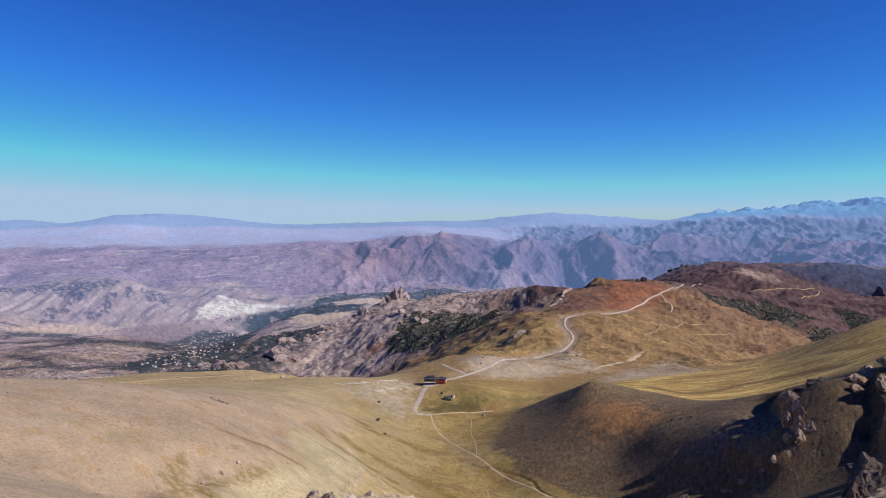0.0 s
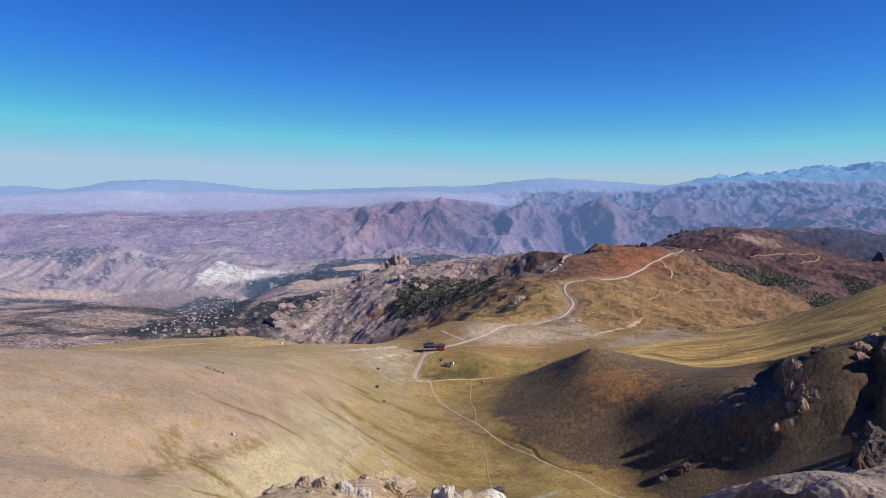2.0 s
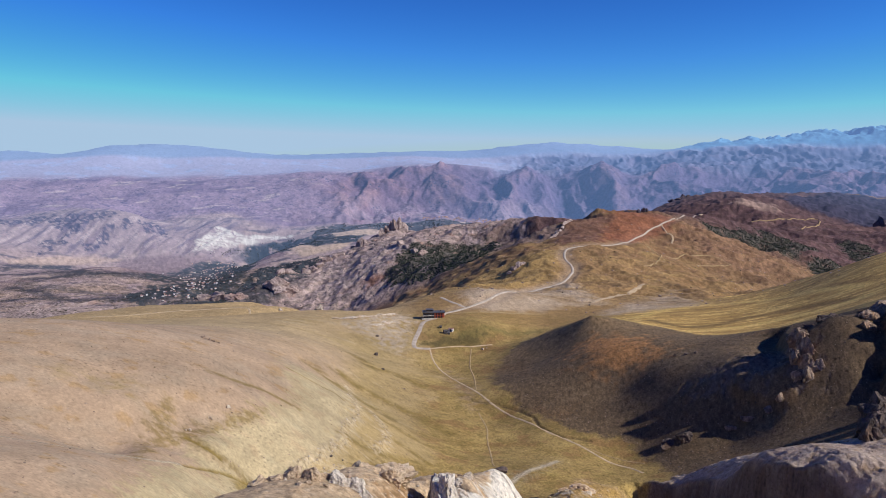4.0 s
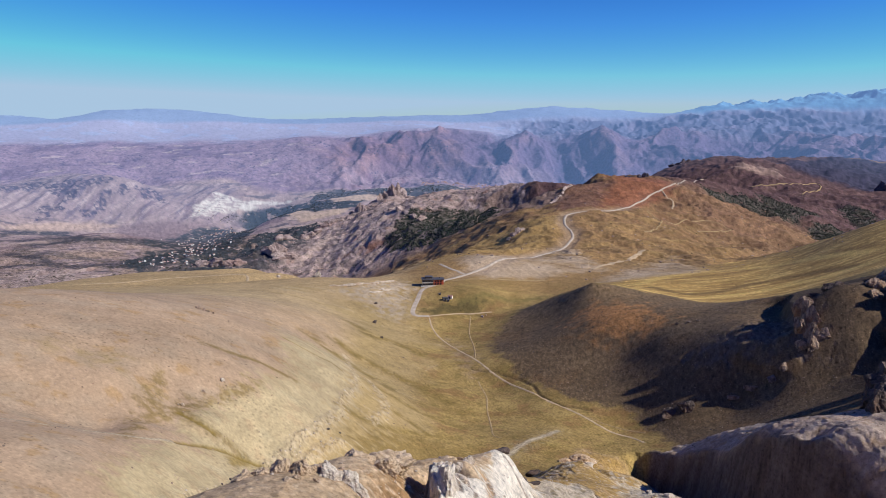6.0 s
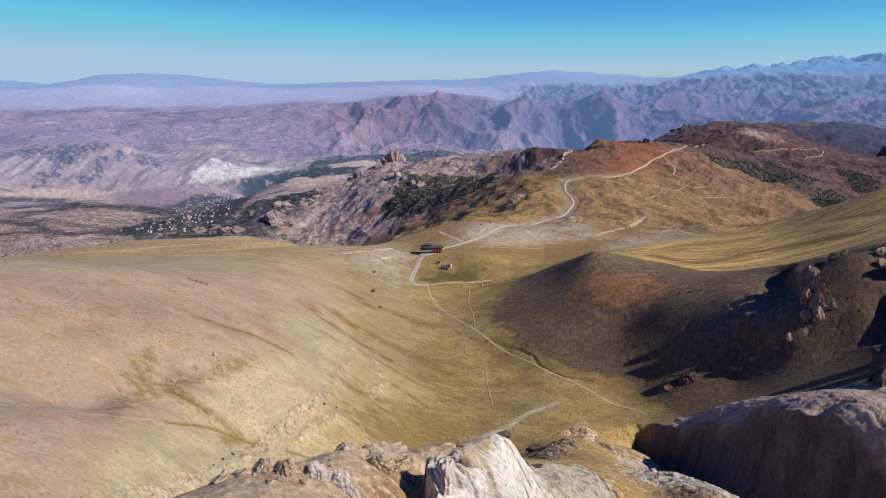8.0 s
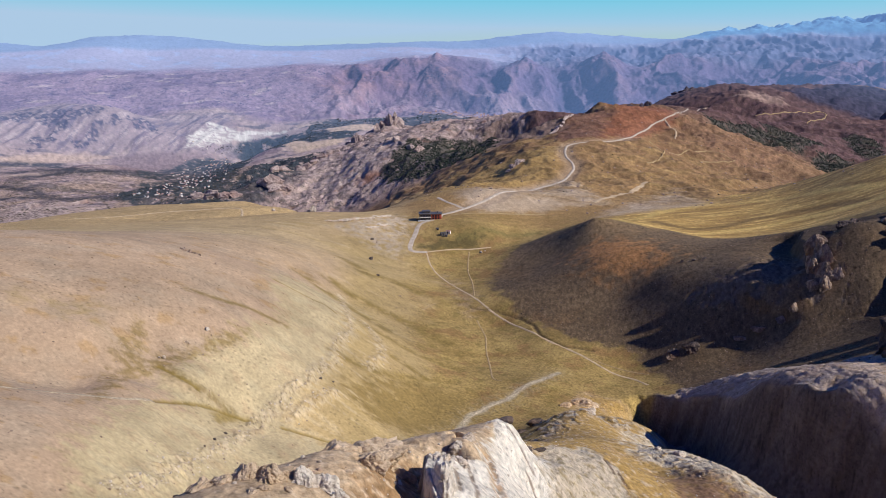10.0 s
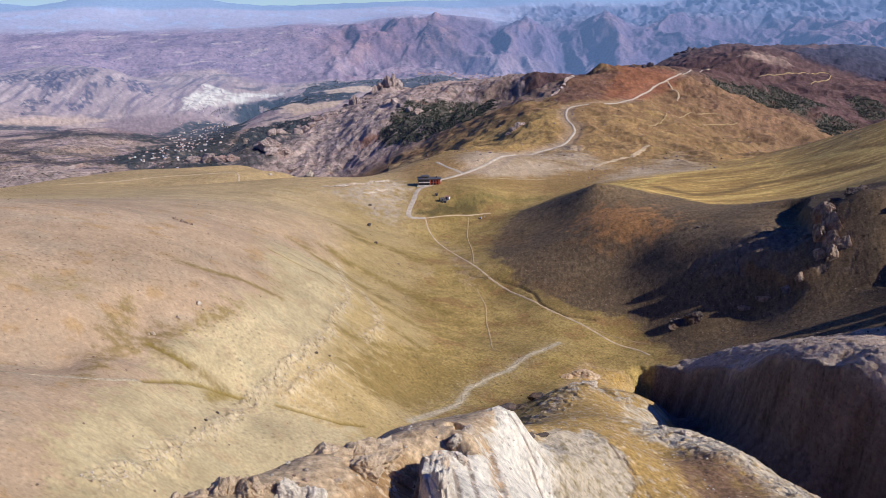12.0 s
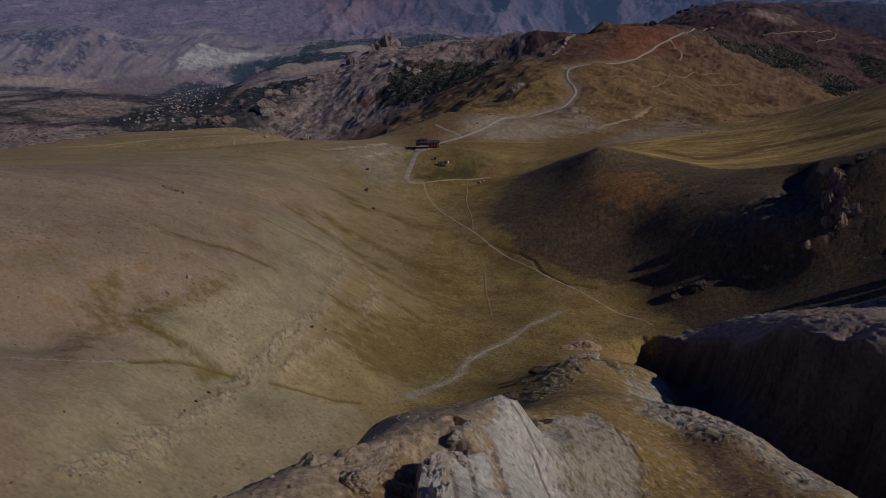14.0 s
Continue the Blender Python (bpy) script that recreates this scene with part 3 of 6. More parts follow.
CRACK[f] = fbm(GX[f] * 0.94 + GY[f] * 0.33, (GY[f] * 0.94 - GX[f] * 0.33) * 0.2, 2.8, 6, 73, 0.5, True)
BLOCK = np.abs(on(FRONT, 6.5, 3, 191, 0.5))
LEDGE = on(FRONT, 22, 6, 79, 0.55, True)
FLUTE = on(FRONT, 4.5, 6, 237, 0.6, True, sx=1.0, sy=0.22)
GZ += scarp(CLIFF, 0.2, 4.2, 0.45, 7, 5) + scarp(NOTCH, 0.4, 1.8, 0.3, 3, 2.4)
GZ += spur_rock * (0.22 * CRACK + 0.10 * tiny + 0.9 * (LEDGE - 0.5) + 0.25 * (FLUTE - 0.3) + 0.25 * BLOCK) - 0.5 * streak(CLEFT, 0.45, 0.9)
GZ -= 0.4 * np.maximum.reduce([streak(line, 0.28, 0.9) for line in FISSURES]) * smooth(on(spur_rock, 2.5, 3, 235), -0.35, 0.2)
GZ -= 0.5 * streak(RILL, 0.9)
GZ -= 0.25 * np.maximum.reduce([streak(line, 4.0, 0.9) for line in GRASS_BANDS])
GZ += (strip * 0.5 + knobs * 0.7) * (CRACK + 0.6 * tiny)
GZ += scarp(RIM, 0.8, 17, 3.0, 14, 16, 0.25)
GZ += scarp(RIB, 1.0, 6.5, 2.0, 12, 15) + scarp(SIDE_RIBS[0], 0.4, 2.6, 1.0, 8, 7)
for line in SIDE_RIBS[1:]:
    GZ += scarp(line, 0.0, 5, 1.6, 10, 9)
rib_rock = patch(RIB_ROCK, 0.02, 0.02)
GZ += rib_rock * (1.2 * (LEDGE - 0.4) + 0.5 * CRACK)
GZ -= patch(RAVINE_CRAG, 0.09, 0.006) * 6 * smooth(GX, 112, 138) * smooth(GY, 150, 190)
GZ += spur * (0.12 * tiny + 0.3 * (LEDGE - 0.4)) * (1 - spur_rock)
STRATA = on(FRONT, 9, 7, 239, 0.6, True, sx=0.3, sy=1.0)
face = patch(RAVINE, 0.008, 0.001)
GZ += crag * (1 - 0.92 * patch(RAVINE, 0.03, 0.002)) * (0.9 * (LEDGE - 0.4) + 0.3 * tiny + 0.8 * CRACK + 1.3 * (STRATA - 0.3))
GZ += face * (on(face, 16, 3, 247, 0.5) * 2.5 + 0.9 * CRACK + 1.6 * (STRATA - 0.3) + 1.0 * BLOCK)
ledges = np.maximum.reduce([streak(line, 1.9, 0.9) for line in LEDGE_LINES])
furrows = np.maximum.reduce([streak(line, 0.55, 0.9) for line in FURROWS])
GZ += 1.0 * ledges * (tiny + 0.25) * smooth(on(ledges, 7, 4, 233, 0.6), -0.45, 0.1) - 0.35 * furrows
hills = (1 - 0.9 * streak(ROAD, 16, 0.8)) * smooth(R, 640, 760) * (1 - castle) * (1 - plain) * (1 - beyond) * (az > radians(-4))
GZ += hills * (on(hills, 120, 6, 163, 0.5, True) - 0.38) * 11 * (1 - 0.8 * np.clip(red + patch(RED_FLANK, 0.02, 0.01), 0, 1)) * smooth(R, 700, 900)
GZ += hills * smooth(R, 690, 820) * (on(hills, 48, 6, 165, 0.55, True) - 0.35) * 4
GZ -= 1.2 * streak(ROAD, 9)
GZ += 0.5 * streak(CREST, 9, 0.95) + 1.2 * np.exp(-np.hypot(GX - 105, GY - 504) / 18) + 2.2 * np.exp(-np.hypot(GX - 105, GY - 504) / 8) - 1.2 * np.exp(-((GX - 84) ** 2 + (GY - 531) ** 2) / 420)
cream = patch(CREAM, 0.02, 0.02)
GZ += cream * 0.25 * tiny

# small spurs, ribs and hollows, finer on near slopes than on far ones
DEPTH = np.interp(LN, [LN[0], math.log(250), math.log(700), LN[-1]], [0, 100 * (math.log(250) - LN[0]), 100 * (math.log(250) - LN[0]) + 55 * math.log(2.8), 100 * (math.log(250) - LN[0]) + 55 * math.log(2.8) + 34 * (LN[-1] - math.log(700))])[None, :] + 0 * az
FINE = fbm(az * 100, DEPTH, 0.9, 4, 281, 0.6, True) - 0.3
GZ += R * 0.0011 * FINE * np.clip(0.7 * castle + 0.35 * mountains + 0.3 * hill_left + 0.45 * far_hill + 0.25 * hills + 0.15 * plain * smooth(R, 1500, 1900) + 0.15 * rolling, 0, 1.0)

# ---- soil colours, with some shade and haze painted in ----
SOIL = np.empty(R.shape + (3,))
SOIL[:] = (0.29, 0.175, 0.08)


def lay(mask, colour, weight=1.0, spots=None):
    """Lays a colour over the soil where the mask says; spots: seed, size and the noise's range, for a broken cover."""
    m = np.clip(mask * weight, 0, 1)
    if spots:
        seed, size, lo, hi = spots
        m = m * smooth(on(mask, size, 5, seed, 0.55, polar=True), lo, hi)
    k = m > 0.002
    SOIL[k] = SOIL[k] * (1 - m[k][:, None]) + np.array(colour) * m[k][:, None]


lay(smooth(R, 900, 1300), (0.22, 0.125, 0.066))
lay((1 - smooth(R, 560, 1000)) * smooth(R, 560, 700) * (1 - m_left), (0.31, 0.195, 0.085))
lay(m_near, (0.335, 0.232, 0.085))
lay(m_near, (0.25, 0.168, 0.056), 1.0, (3, 6, -0.1, 0.5))
lay(m_near * (1 - m_left), (0.40, 0.285, 0.10), 0.6, (243, 3.5, 0.1, 0.4))
lay(m_near * (1 - m_left), (0.25, 0.14, 0.06), 0.7, (245, 4.5, 0.05, 0.35))
lay(m_near * (1 - m_left), (0.21, 0.155, 0.05), 0.6, (246, 1.6, 0.1, 0.3))
lay(m_left * (1 - smooth(R, 1150, 1300)), (0.462, 0.34, 0.188))
lay(m_left * (1 - smooth(R, 1150, 1300)), (0.42, 0.315, 0.15), 0.45, (7, 9, 0.0, 0.6))
lay(m_left * smooth(R, 520, 640) * (1 - smooth(R, 1150, 1300)) * 0.75, (0.40, 0.278, 0.13))

slope = m_left * m_near * (R > 150) * (1 - spur)
lay(slope * smooth(-GX - 0.1 * GY, 40, 0) * (R < 560), (0.38, 0.275, 0.12), 0.85)
lay(slope * smooth(banded(slope, 2.6, 215, -28, 6.0), 0.05, 0.3), (0.36, 0.265, 0.115), 0.5)
lay(slope * smooth(banded(slope, 1.3, 217, -24, 7.0), 0.15, 0.35), (0.50, 0.39, 0.235), 0.55)
pink = m_left * m_near * (1 - cream) * smooth(-GX - 0.02 * GY, 34, 56) * (1 - smooth(R, 330, 560))
lay(pink, (0.425, 0.298, 0.20), 0.85)
lay(pink, (0.40, 0.305, 0.21), 0.6, (213, 6, -0.1, 0.4))
lay(pink, (0.39, 0.24, 0.10), 0.55, (281, 3.5, 0.15, 0.4))
lay(patch(OLIVE, 0.03, 0.02), (0.33, 0.24, 0.10), 0.6, (219, 2, -0.4, 0.2))
lay(cream, (0.455, 0.362, 0.212))
lay(cream, (0.44, 0.37, 0.23), 0.6, (13, 5, 0.05, 0.5))
lay(cream, (0.40, 0.285, 0.165), 0.5, (265, 3, 0.1, 0.4))
lay(patch(SHOULDER, 0.012, 0.014), (0.24, 0.165, 0.06), 0.8, (17, 0.9, -0.45, 0.15))
lay(patch(OLIVE_TAIL, 0.008, 0.006), (0.26, 0.18, 0.045), 0.75)
lay(patch(LOWER_GRASS, 0.02, 0.03), (0.245, 0.168, 0.058), 0.95, (19, 4, -0.8, -0.1))
for line, wide in zip(GRASS_BANDS, (4.0, 5.0, 2.4, 2.0, 1.6, 4.0, 4.0)):
    lay(streak(line, wide, 0.9), (0.23, 0.16, 0.05), 0.85, (221, 1.6, -0.5, 0.1))
lay(patch(BARE, 0.02, 0.02), (0.36, 0.255, 0.16), 0.6, (223, 1.5, -0.3, 0.2))
lay(streak(RILL, 0.8, 0.8), (0.14, 0.095, 0.045), 0.85, (225, 1.0, -0.6, -0.1))
lay(streak(BROWN_LINE, 1.5, 0.9), (0.21, 0.145, 0.055), 0.8, (171, 0.8, -0.4, 0.2))
lay(furrows, (0.22, 0.15, 0.035), 0.9, (273, 0.6, -0.7, -0.2))
lay(ledges, (0.54, 0.435, 0.29), 0.8, (173, 0.8, -0.2, 0.3))
lay(ledges, (0.16, 0.11, 0.065), 0.85, (241, 0.3, 0.2, 0.32))
lay(streak(STREAM, 5, 0.9), (0.33, 0.255, 0.14), 0.6, (177, 0.8, -0.2, 0.2))
lay(streak(STREAM, 1.2, 0.8), (0.42, 0.36, 0.26), 0.9, (178, 0.35, -0.6, -0.2))
lay(gold, (0.47, 0.295, 0.09))
lay(gold * smooth(banded(gold, 1.6, 29, 12, 9.0), 0.05, 0.2), (0.27, 0.16, 0.055), 0.75)
lay(gold * smooth(banded(gold, 0.8, 33, 12, 9.0), 0.08, 0.16), (0.80, 0.56, 0.19), 0.9)
lay(gold * smooth(GX - 0.9 * GY, -400, -320), (0.42, 0.26, 0.09), 0.4)
for line, wide, colour in (([(166, 571), (169, 534), (179, 521), (203, 530), (229, 545), (253, 536), (273, 517), (284, 486)], 5, (0.20, 0.125, 0.05)), ([(148, 619), (146, 530), (151, 494), (168, 491), (202, 510), (241, 511), (269, 495), (285, 487)], 5, (0.66, 0.46, 0.15)), ([(196, 620), (219, 619), (245, 615), (273, 616), (291, 574), (314, 537)], 6, (0.30, 0.18, 0.065)), ([(161, 599), (197, 638), (236, 653), (265, 629), (289, 593), (297, 548), (305, 521)], 5, (0.62, 0.43, 0.14))):
    lay(streak(line, wide, 0.8), colour, 0.85)
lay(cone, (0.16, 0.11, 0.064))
# right part darker: the dimness of grazing sun painted into the soil
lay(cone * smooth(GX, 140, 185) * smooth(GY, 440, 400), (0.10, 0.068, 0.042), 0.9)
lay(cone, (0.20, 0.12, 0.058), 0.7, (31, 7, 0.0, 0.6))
lay(cone * patch(CONE_CREST, 0.03, 0.02), (0.28, 0.185, 0.095), 0.75)
lay(cone * patch(ORANGE, 0.03, 0.03), (0.46, 0.22, 0.08), 0.8)
lay(np.maximum(patch(BANK, 0.01, 0.008), patch(BANK_FAR, 0.02, 0.01)), (0.42, 0.32, 0.22))
lay(patch(BANK_LEFT, 0.015, 0.012), (0.46, 0.37, 0.27), 0.9, (201, 1.0, -0.3, 0.15))
lay(patch(MEADOW, 0.008, 0.012), (0.13, 0.10, 0.04), 0.9, (211, 1.2, -0.9, -0.2))
lay(streak([(20, 579), (38, 592), (62, 600), (85, 604)], 6, 0.9), (0.17, 0.14, 0.05), 0.7, (275, 1.0, -0.4, 0.1))
lay(hills, (0.30, 0.19, 0.082), 0.8, (181, 4, -0.3, 0.3))
lay(hills * smooth(GX, 330, 560), (0.22, 0.13, 0.075), 0.7)
lay(hills * smooth(banded(hills, 1.6, 251, -30, 6.0), 0.1, 0.35), (0.17, 0.10, 0.05), 0.5)
lay(hills * smooth(banded(hills, 1.2, 253, 25, 6.0), 0.15, 0.4), (0.42, 0.285, 0.12), 0.4)
lay(patch(OCHRE_SIDE, 0.012, 0.01), (0.36, 0.235, 0.09), 0.8)
lay(patch(OCHRE_SIDE, 0.012, 0.01) * smooth(banded(hills, 1.0, 255, -35, 7.0), 0.1, 0.35), (0.22, 0.13, 0.055), 0.6)
lay(patch(REDDISH, 0.03, 0.02), (0.24, 0.135, 0.078), 0.75, (257, 3, -0.7, 0.1))
lay(streak(ROAD, 11, 0.6) * smooth(R, 640, 660), (0.38, 0.28, 0.19), 0.55)
lay(red, (0.235, 0.092, 0.05), 0.9)
lay(patch(RED_FLANK, 0.01, 0.01), (0.165, 0.085, 0.06), 0.85)
lay(far_hill * smooth(R, 1480, 1800), (0.115, 0.066, 0.064))
lay(far_hill * smooth(R, 1600, 1950), (0.20, 0.12, 0.105), 0.6, (79, 3, 0.1, 0.45))
lay(far_hill * smooth(R, 1500, 1800), (0.085, 0.055, 0.055), 0.5, (77, 1.6, 0.15, 0.35))
lay(patch(PALE_TOP, 0.01, 0.01), (0.36, 0.25, 0.20), 0.8)
lay(castle, (0.42, 0.315, 0.28))
lay(castle * smooth(ribs, 0.0, -0.3), (0.22, 0.15, 0.13), 0.7)
lay(castle, (0.42, 0.235, 0.16), 0.7, (203, 2.0, 0.25, 0.4))
lay(castle, (0.11, 0.095, 0.085), 0.7, (83, 1.3, 0.12, 0.24))
lay(patch(CASTLE_RED, 0.01, 0.008), (0.34, 0.16, 0.105), 0.8)
lay(patch(PALE_RIDGE, 0.012, 0.01), (0.46, 0.36, 0.32), 0.5)
lay(patch(SUMMIT_BROWN, 0.01, 0.008), (0.21, 0.145, 0.12), 0.9)
# mauve soils of the plain, with some haze tinted into them
lay(plain, (0.345, 0.262, 0.25))
lay(plain * smooth(banded(plain, 1.3, 89, 0, 3.5), 0.16, 0.24), (0.12, 0.105, 0.13), 0.85)
lay(plain * smooth(banded(plain, 1.8, 97, 0, 3.5), 0.12, 0.18), (0.45, 0.345, 0.29), 0.8)
lay(plain * smooth(banded(plain, 5, 95, 0, 2.0), 0.15, 0.3), (0.23, 0.165, 0.185), 0.8)
knolls = plain * (1 - smooth(R, 2250, 2550))
lay(knolls, (0.36, 0.26, 0.195), 0.8, (205, 4, -0.2, 0.2))
lay(knolls, (0.12, 0.095, 0.09), 0.8, (207, 0.7, 0.12, 0.22))
lay(patch(PALE_PLAIN, 0.006, 0.006), (0.46, 0.34, 0.27), 0.85)
lay(patch(MAUVE_HILL, 0.006, 0.006), (0.24, 0.175, 0.185), 0.9)
lay(patch(PALE_KNOLL, 0.02, 0.012), (0.44, 0.34, 0.30), 0.9)
lay(patch(PALE_KNOLL, 0.02, 0.012), (0.13, 0.09, 0.08), 0.75, (259, 0.7, 0.1, 0.25))
lay(np.maximum.reduce([streak(line, 26, 0.8) for line in HEDGE_LINES]), (0.06, 0.06, 0.075), 0.9, (261, 0.8, -0.5, 0.0))
lay(fields, (0.52, 0.39, 0.28), 0.9)
lay(wood, (0.085, 0.078, 0.066), 0.95, (103, 1.6, -0.5, 0.0))
lay(np.maximum(low_wood, 0.8 * patch(DARK_SIDE, 0.01, 0.01)), (0.045, 0.055, 0.068), 1.0, (107, 1.1, -0.4, -0.15))
lay(patch(VILLAGE_TREES, 0.006, 0.006), (0.045, 0.055, 0.065), 0.95, (279, 0.8, -0.35, 0.0))
lay(low_wood, (0.30, 0.235, 0.20), 0.7, (271, 1.0, 0.3, 0.42))
lay(patch(DARK_HILL, 0.008, 0.006), (0.05, 0.043, 0.07))
# haze painted into the far soil: mauve first, bluer and paler outwards
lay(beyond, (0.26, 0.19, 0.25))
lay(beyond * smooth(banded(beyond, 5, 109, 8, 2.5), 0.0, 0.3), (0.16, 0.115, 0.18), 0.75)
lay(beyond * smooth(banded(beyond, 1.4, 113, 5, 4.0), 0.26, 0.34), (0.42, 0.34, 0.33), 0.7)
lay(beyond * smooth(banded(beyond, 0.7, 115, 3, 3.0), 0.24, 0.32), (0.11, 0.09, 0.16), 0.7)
RIGHT = smooth(np.degrees(az) + 4 * SPREAD, -6, 8)
lay(mountains, (0.15, 0.095, 0.145))
# shade painted blue into the hollows, sunlight warm along the crests
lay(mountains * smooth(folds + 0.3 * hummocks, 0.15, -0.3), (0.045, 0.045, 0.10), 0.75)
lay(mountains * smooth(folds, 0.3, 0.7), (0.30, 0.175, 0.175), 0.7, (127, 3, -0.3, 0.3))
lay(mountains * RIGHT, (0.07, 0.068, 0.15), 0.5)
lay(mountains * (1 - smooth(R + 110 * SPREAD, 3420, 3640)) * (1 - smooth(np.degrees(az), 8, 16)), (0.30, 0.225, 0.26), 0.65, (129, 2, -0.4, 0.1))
# outer plain, ridges and horizon: lilac and blue of the haze, painted on
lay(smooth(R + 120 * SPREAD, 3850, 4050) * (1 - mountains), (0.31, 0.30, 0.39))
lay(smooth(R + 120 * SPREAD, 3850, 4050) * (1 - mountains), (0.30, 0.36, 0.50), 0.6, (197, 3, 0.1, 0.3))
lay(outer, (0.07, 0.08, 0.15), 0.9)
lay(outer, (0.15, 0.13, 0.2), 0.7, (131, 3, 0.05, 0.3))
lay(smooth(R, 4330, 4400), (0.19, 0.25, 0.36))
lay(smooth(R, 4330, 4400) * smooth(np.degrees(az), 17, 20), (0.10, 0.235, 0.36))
lay(hill_left, (0.29, 0.225, 0.235))
lay(hill_left * smooth(banded(hill_left, 1.6, 85, 55, 5.0), 0.1, 0.2), (0.20, 0.15, 0.18), 0.8)
lay(hill_left * smooth(banded(hill_left, 0.6, 86, 50, 6.0), 0.12, 0.22), (0.42, 0.34, 0.33), 0.7)
lay(hill_left * smooth(0.7 * banded(hill_left, 4.5, 101, 55, 2.2) + 1.1 * banded(hill_left, 0.9, 102, 55, 6.0), 0.2, 0.34), (0.12, 0.10, 0.15), 0.7)
for outline in HILL_DARKS:
    lay(patch(outline, 0.003, 0.012), (0.06, 0.055, 0.10), 0.9, (263, 0.5, -0.25, 0.1))
lay(quarry, (0.56, 0.525, 0.47), 1.0, (267, 0.9, -0.35, -0.2))
lay(quarry * smooth(banded(quarry, 0.45, 199, -8, 5.0), 0.05, 0.12), (0.36, 0.30, 0.29), 0.85)
lay(quarry * (1 - smooth(R, 2950, 3060)), (0.42, 0.35, 0.33), 0.6)
# the spur and the crags in front
lay(spur, (0.46, 0.335, 0.21))
lay(spur * smooth(GX - 0.12 * (GY - 130), 6, 16), (0.38, 0.245, 0.085))
lay(patch(BROWN_GULLY, 0.02, 0.02), (0.25, 0.145, 0.065), 0.9)
lay(spur, (0.40, 0.27, 0.155), 0.6, (131, 4, 0.1, 0.5))
lay(spur, (0.54, 0.42, 0.29), 0.7, (133, 1.2, 0.1, 0.35))
lay(spur, (0.28, 0.18, 0.10), 0.6, (135, 0.5, 0.25, 0.4))
STONE = np.clip(spur_rock + strip * smooth(on(strip, 1.5, 5, 137, polar=True), -0.4, 0.1) + knobs * smooth(on(knobs, 1.2, 5, 139, polar=True), -0.1, 0.2), 0, 1)
lay(STONE, (0.57, 0.475, 0.35))
white_band = patch(WHITE_BAND, 0.015, 0.02)
lay(spur_rock * white_band, (0.82, 0.745, 0.63))
lay(spur_rock * (1 - white_band), (0.33, 0.25, 0.12), 0.7, (227, 1.0, 0.1, 0.3))
lay(strip, (0.60, 0.52, 0.40), 0.7, (229, 1.3, -0.3, 0.1))
lay(STONE, (0.62, 0.515, 0.40), 0.5, (193, 1.4, 0.15, 0.4))
lay(spur_rock * smooth(-CRACK, 0.15, 0.5), (0.52, 0.335, 0.18), 0.75, (149, 3, -0.1, 0.3))
lay(np.maximum.reduce([streak(line, 0.3) for line in FISSURES]), (0.20, 0.13, 0.09), 0.75, (231, 0.8, -0.5, 0.0))
lay(STONE, (0.50, 0.47, 0.44), 0.25, (153, 5, 0.15, 0.5))
lay(streak(CLEFT, 0.9, 0.9), (0.50, 0.29, 0.13), 0.8, (155, 0.8, -0.3, 0.2))
lay(crag, (0.45, 0.34, 0.27))
lay(crag, (0.40, 0.27, 0.17), 0.7, (151, 2, 0.1, 0.5))
# shade painted into the wall below the rim; strata and joints over it
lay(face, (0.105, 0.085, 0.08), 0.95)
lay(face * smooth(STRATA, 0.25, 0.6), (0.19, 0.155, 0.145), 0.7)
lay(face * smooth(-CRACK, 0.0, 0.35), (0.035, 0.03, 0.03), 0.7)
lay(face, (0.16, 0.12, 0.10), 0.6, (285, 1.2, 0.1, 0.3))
lay(rib_rock, (0.17, 0.13, 0.11), 0.9)
lay(rib_rock * smooth(CRACK, 0.1, 0.5), (0.27, 0.20, 0.16), 0.7)
lay(crag * (1 - face) * smooth(STRATA, 0.2, 0.6), (0.56, 0.46, 0.38), 0.45)
lay(crag * (1 - face), (0.36, 0.235, 0.12), 0.6, (269, 1.6, 0.15, 0.35))
lay(crag * (1 - face) * smooth(-CRACK, 0.1, 0.4), (0.24, 0.18, 0.16), 0.5)
lay(patch(SCREE, 0.03, 0.03), (0.215, 0.125, 0.078), 0.9)
# grain: tufts, stones, bushes and bare spots
GRAIN = fbm(az * 100, DEPTH, 0.5, 4, 283, 0.75)
speckled = np.clip(0.24 + 0.08 * castle + 0.15 * plain * (1 - hill_left) - 0.12 * beyond + 0.15 * far_hill + 0.12 * hills + 0.25 * wood + 0.3 * cone - 0.08 * m_left * m_near - 0.2 * rim - 0.12 * hill_left - 0.1 * quarry, 0, 0.85)
SOIL *= np.clip(1 + 1.7 * speckled * GRAIN, 0.25, 1.9)[..., None]
specks = smooth(fbm(az * 100, DEPTH, 0.32, 2, 287), 0.42, 0.6) * np.clip(speckled + 0.3 * m_near - 0.3 * cream, 0, 0.8) * (1 - rim)
SOIL *= (1 - 0.75 * specks)[..., None]
ROCKY = np.clip(STONE + crag + rib_rock + castle * 0.95, 0, 1)
ROCKY = np.clip(ROCKY + 0.45 * hill_left, 0, 1)
far_rock = mountains + 0.8 * (1 - mountains) * (1 - smooth(R, 3850, 4000)) + 0.2
ROCKY = ROCKY + (far_rock - ROCKY) * smooth(R, 3180, 3420)
FARNESS = smooth(R, 600, 1500) * (1 - 0.15 * np.clip(plain, 0, 1))
GRIT = 1 - 0.72 * m_left * m_near * (1 - spur) - 0.3 * m_near * (1 - m_left) - 0.3 * spur * m_left
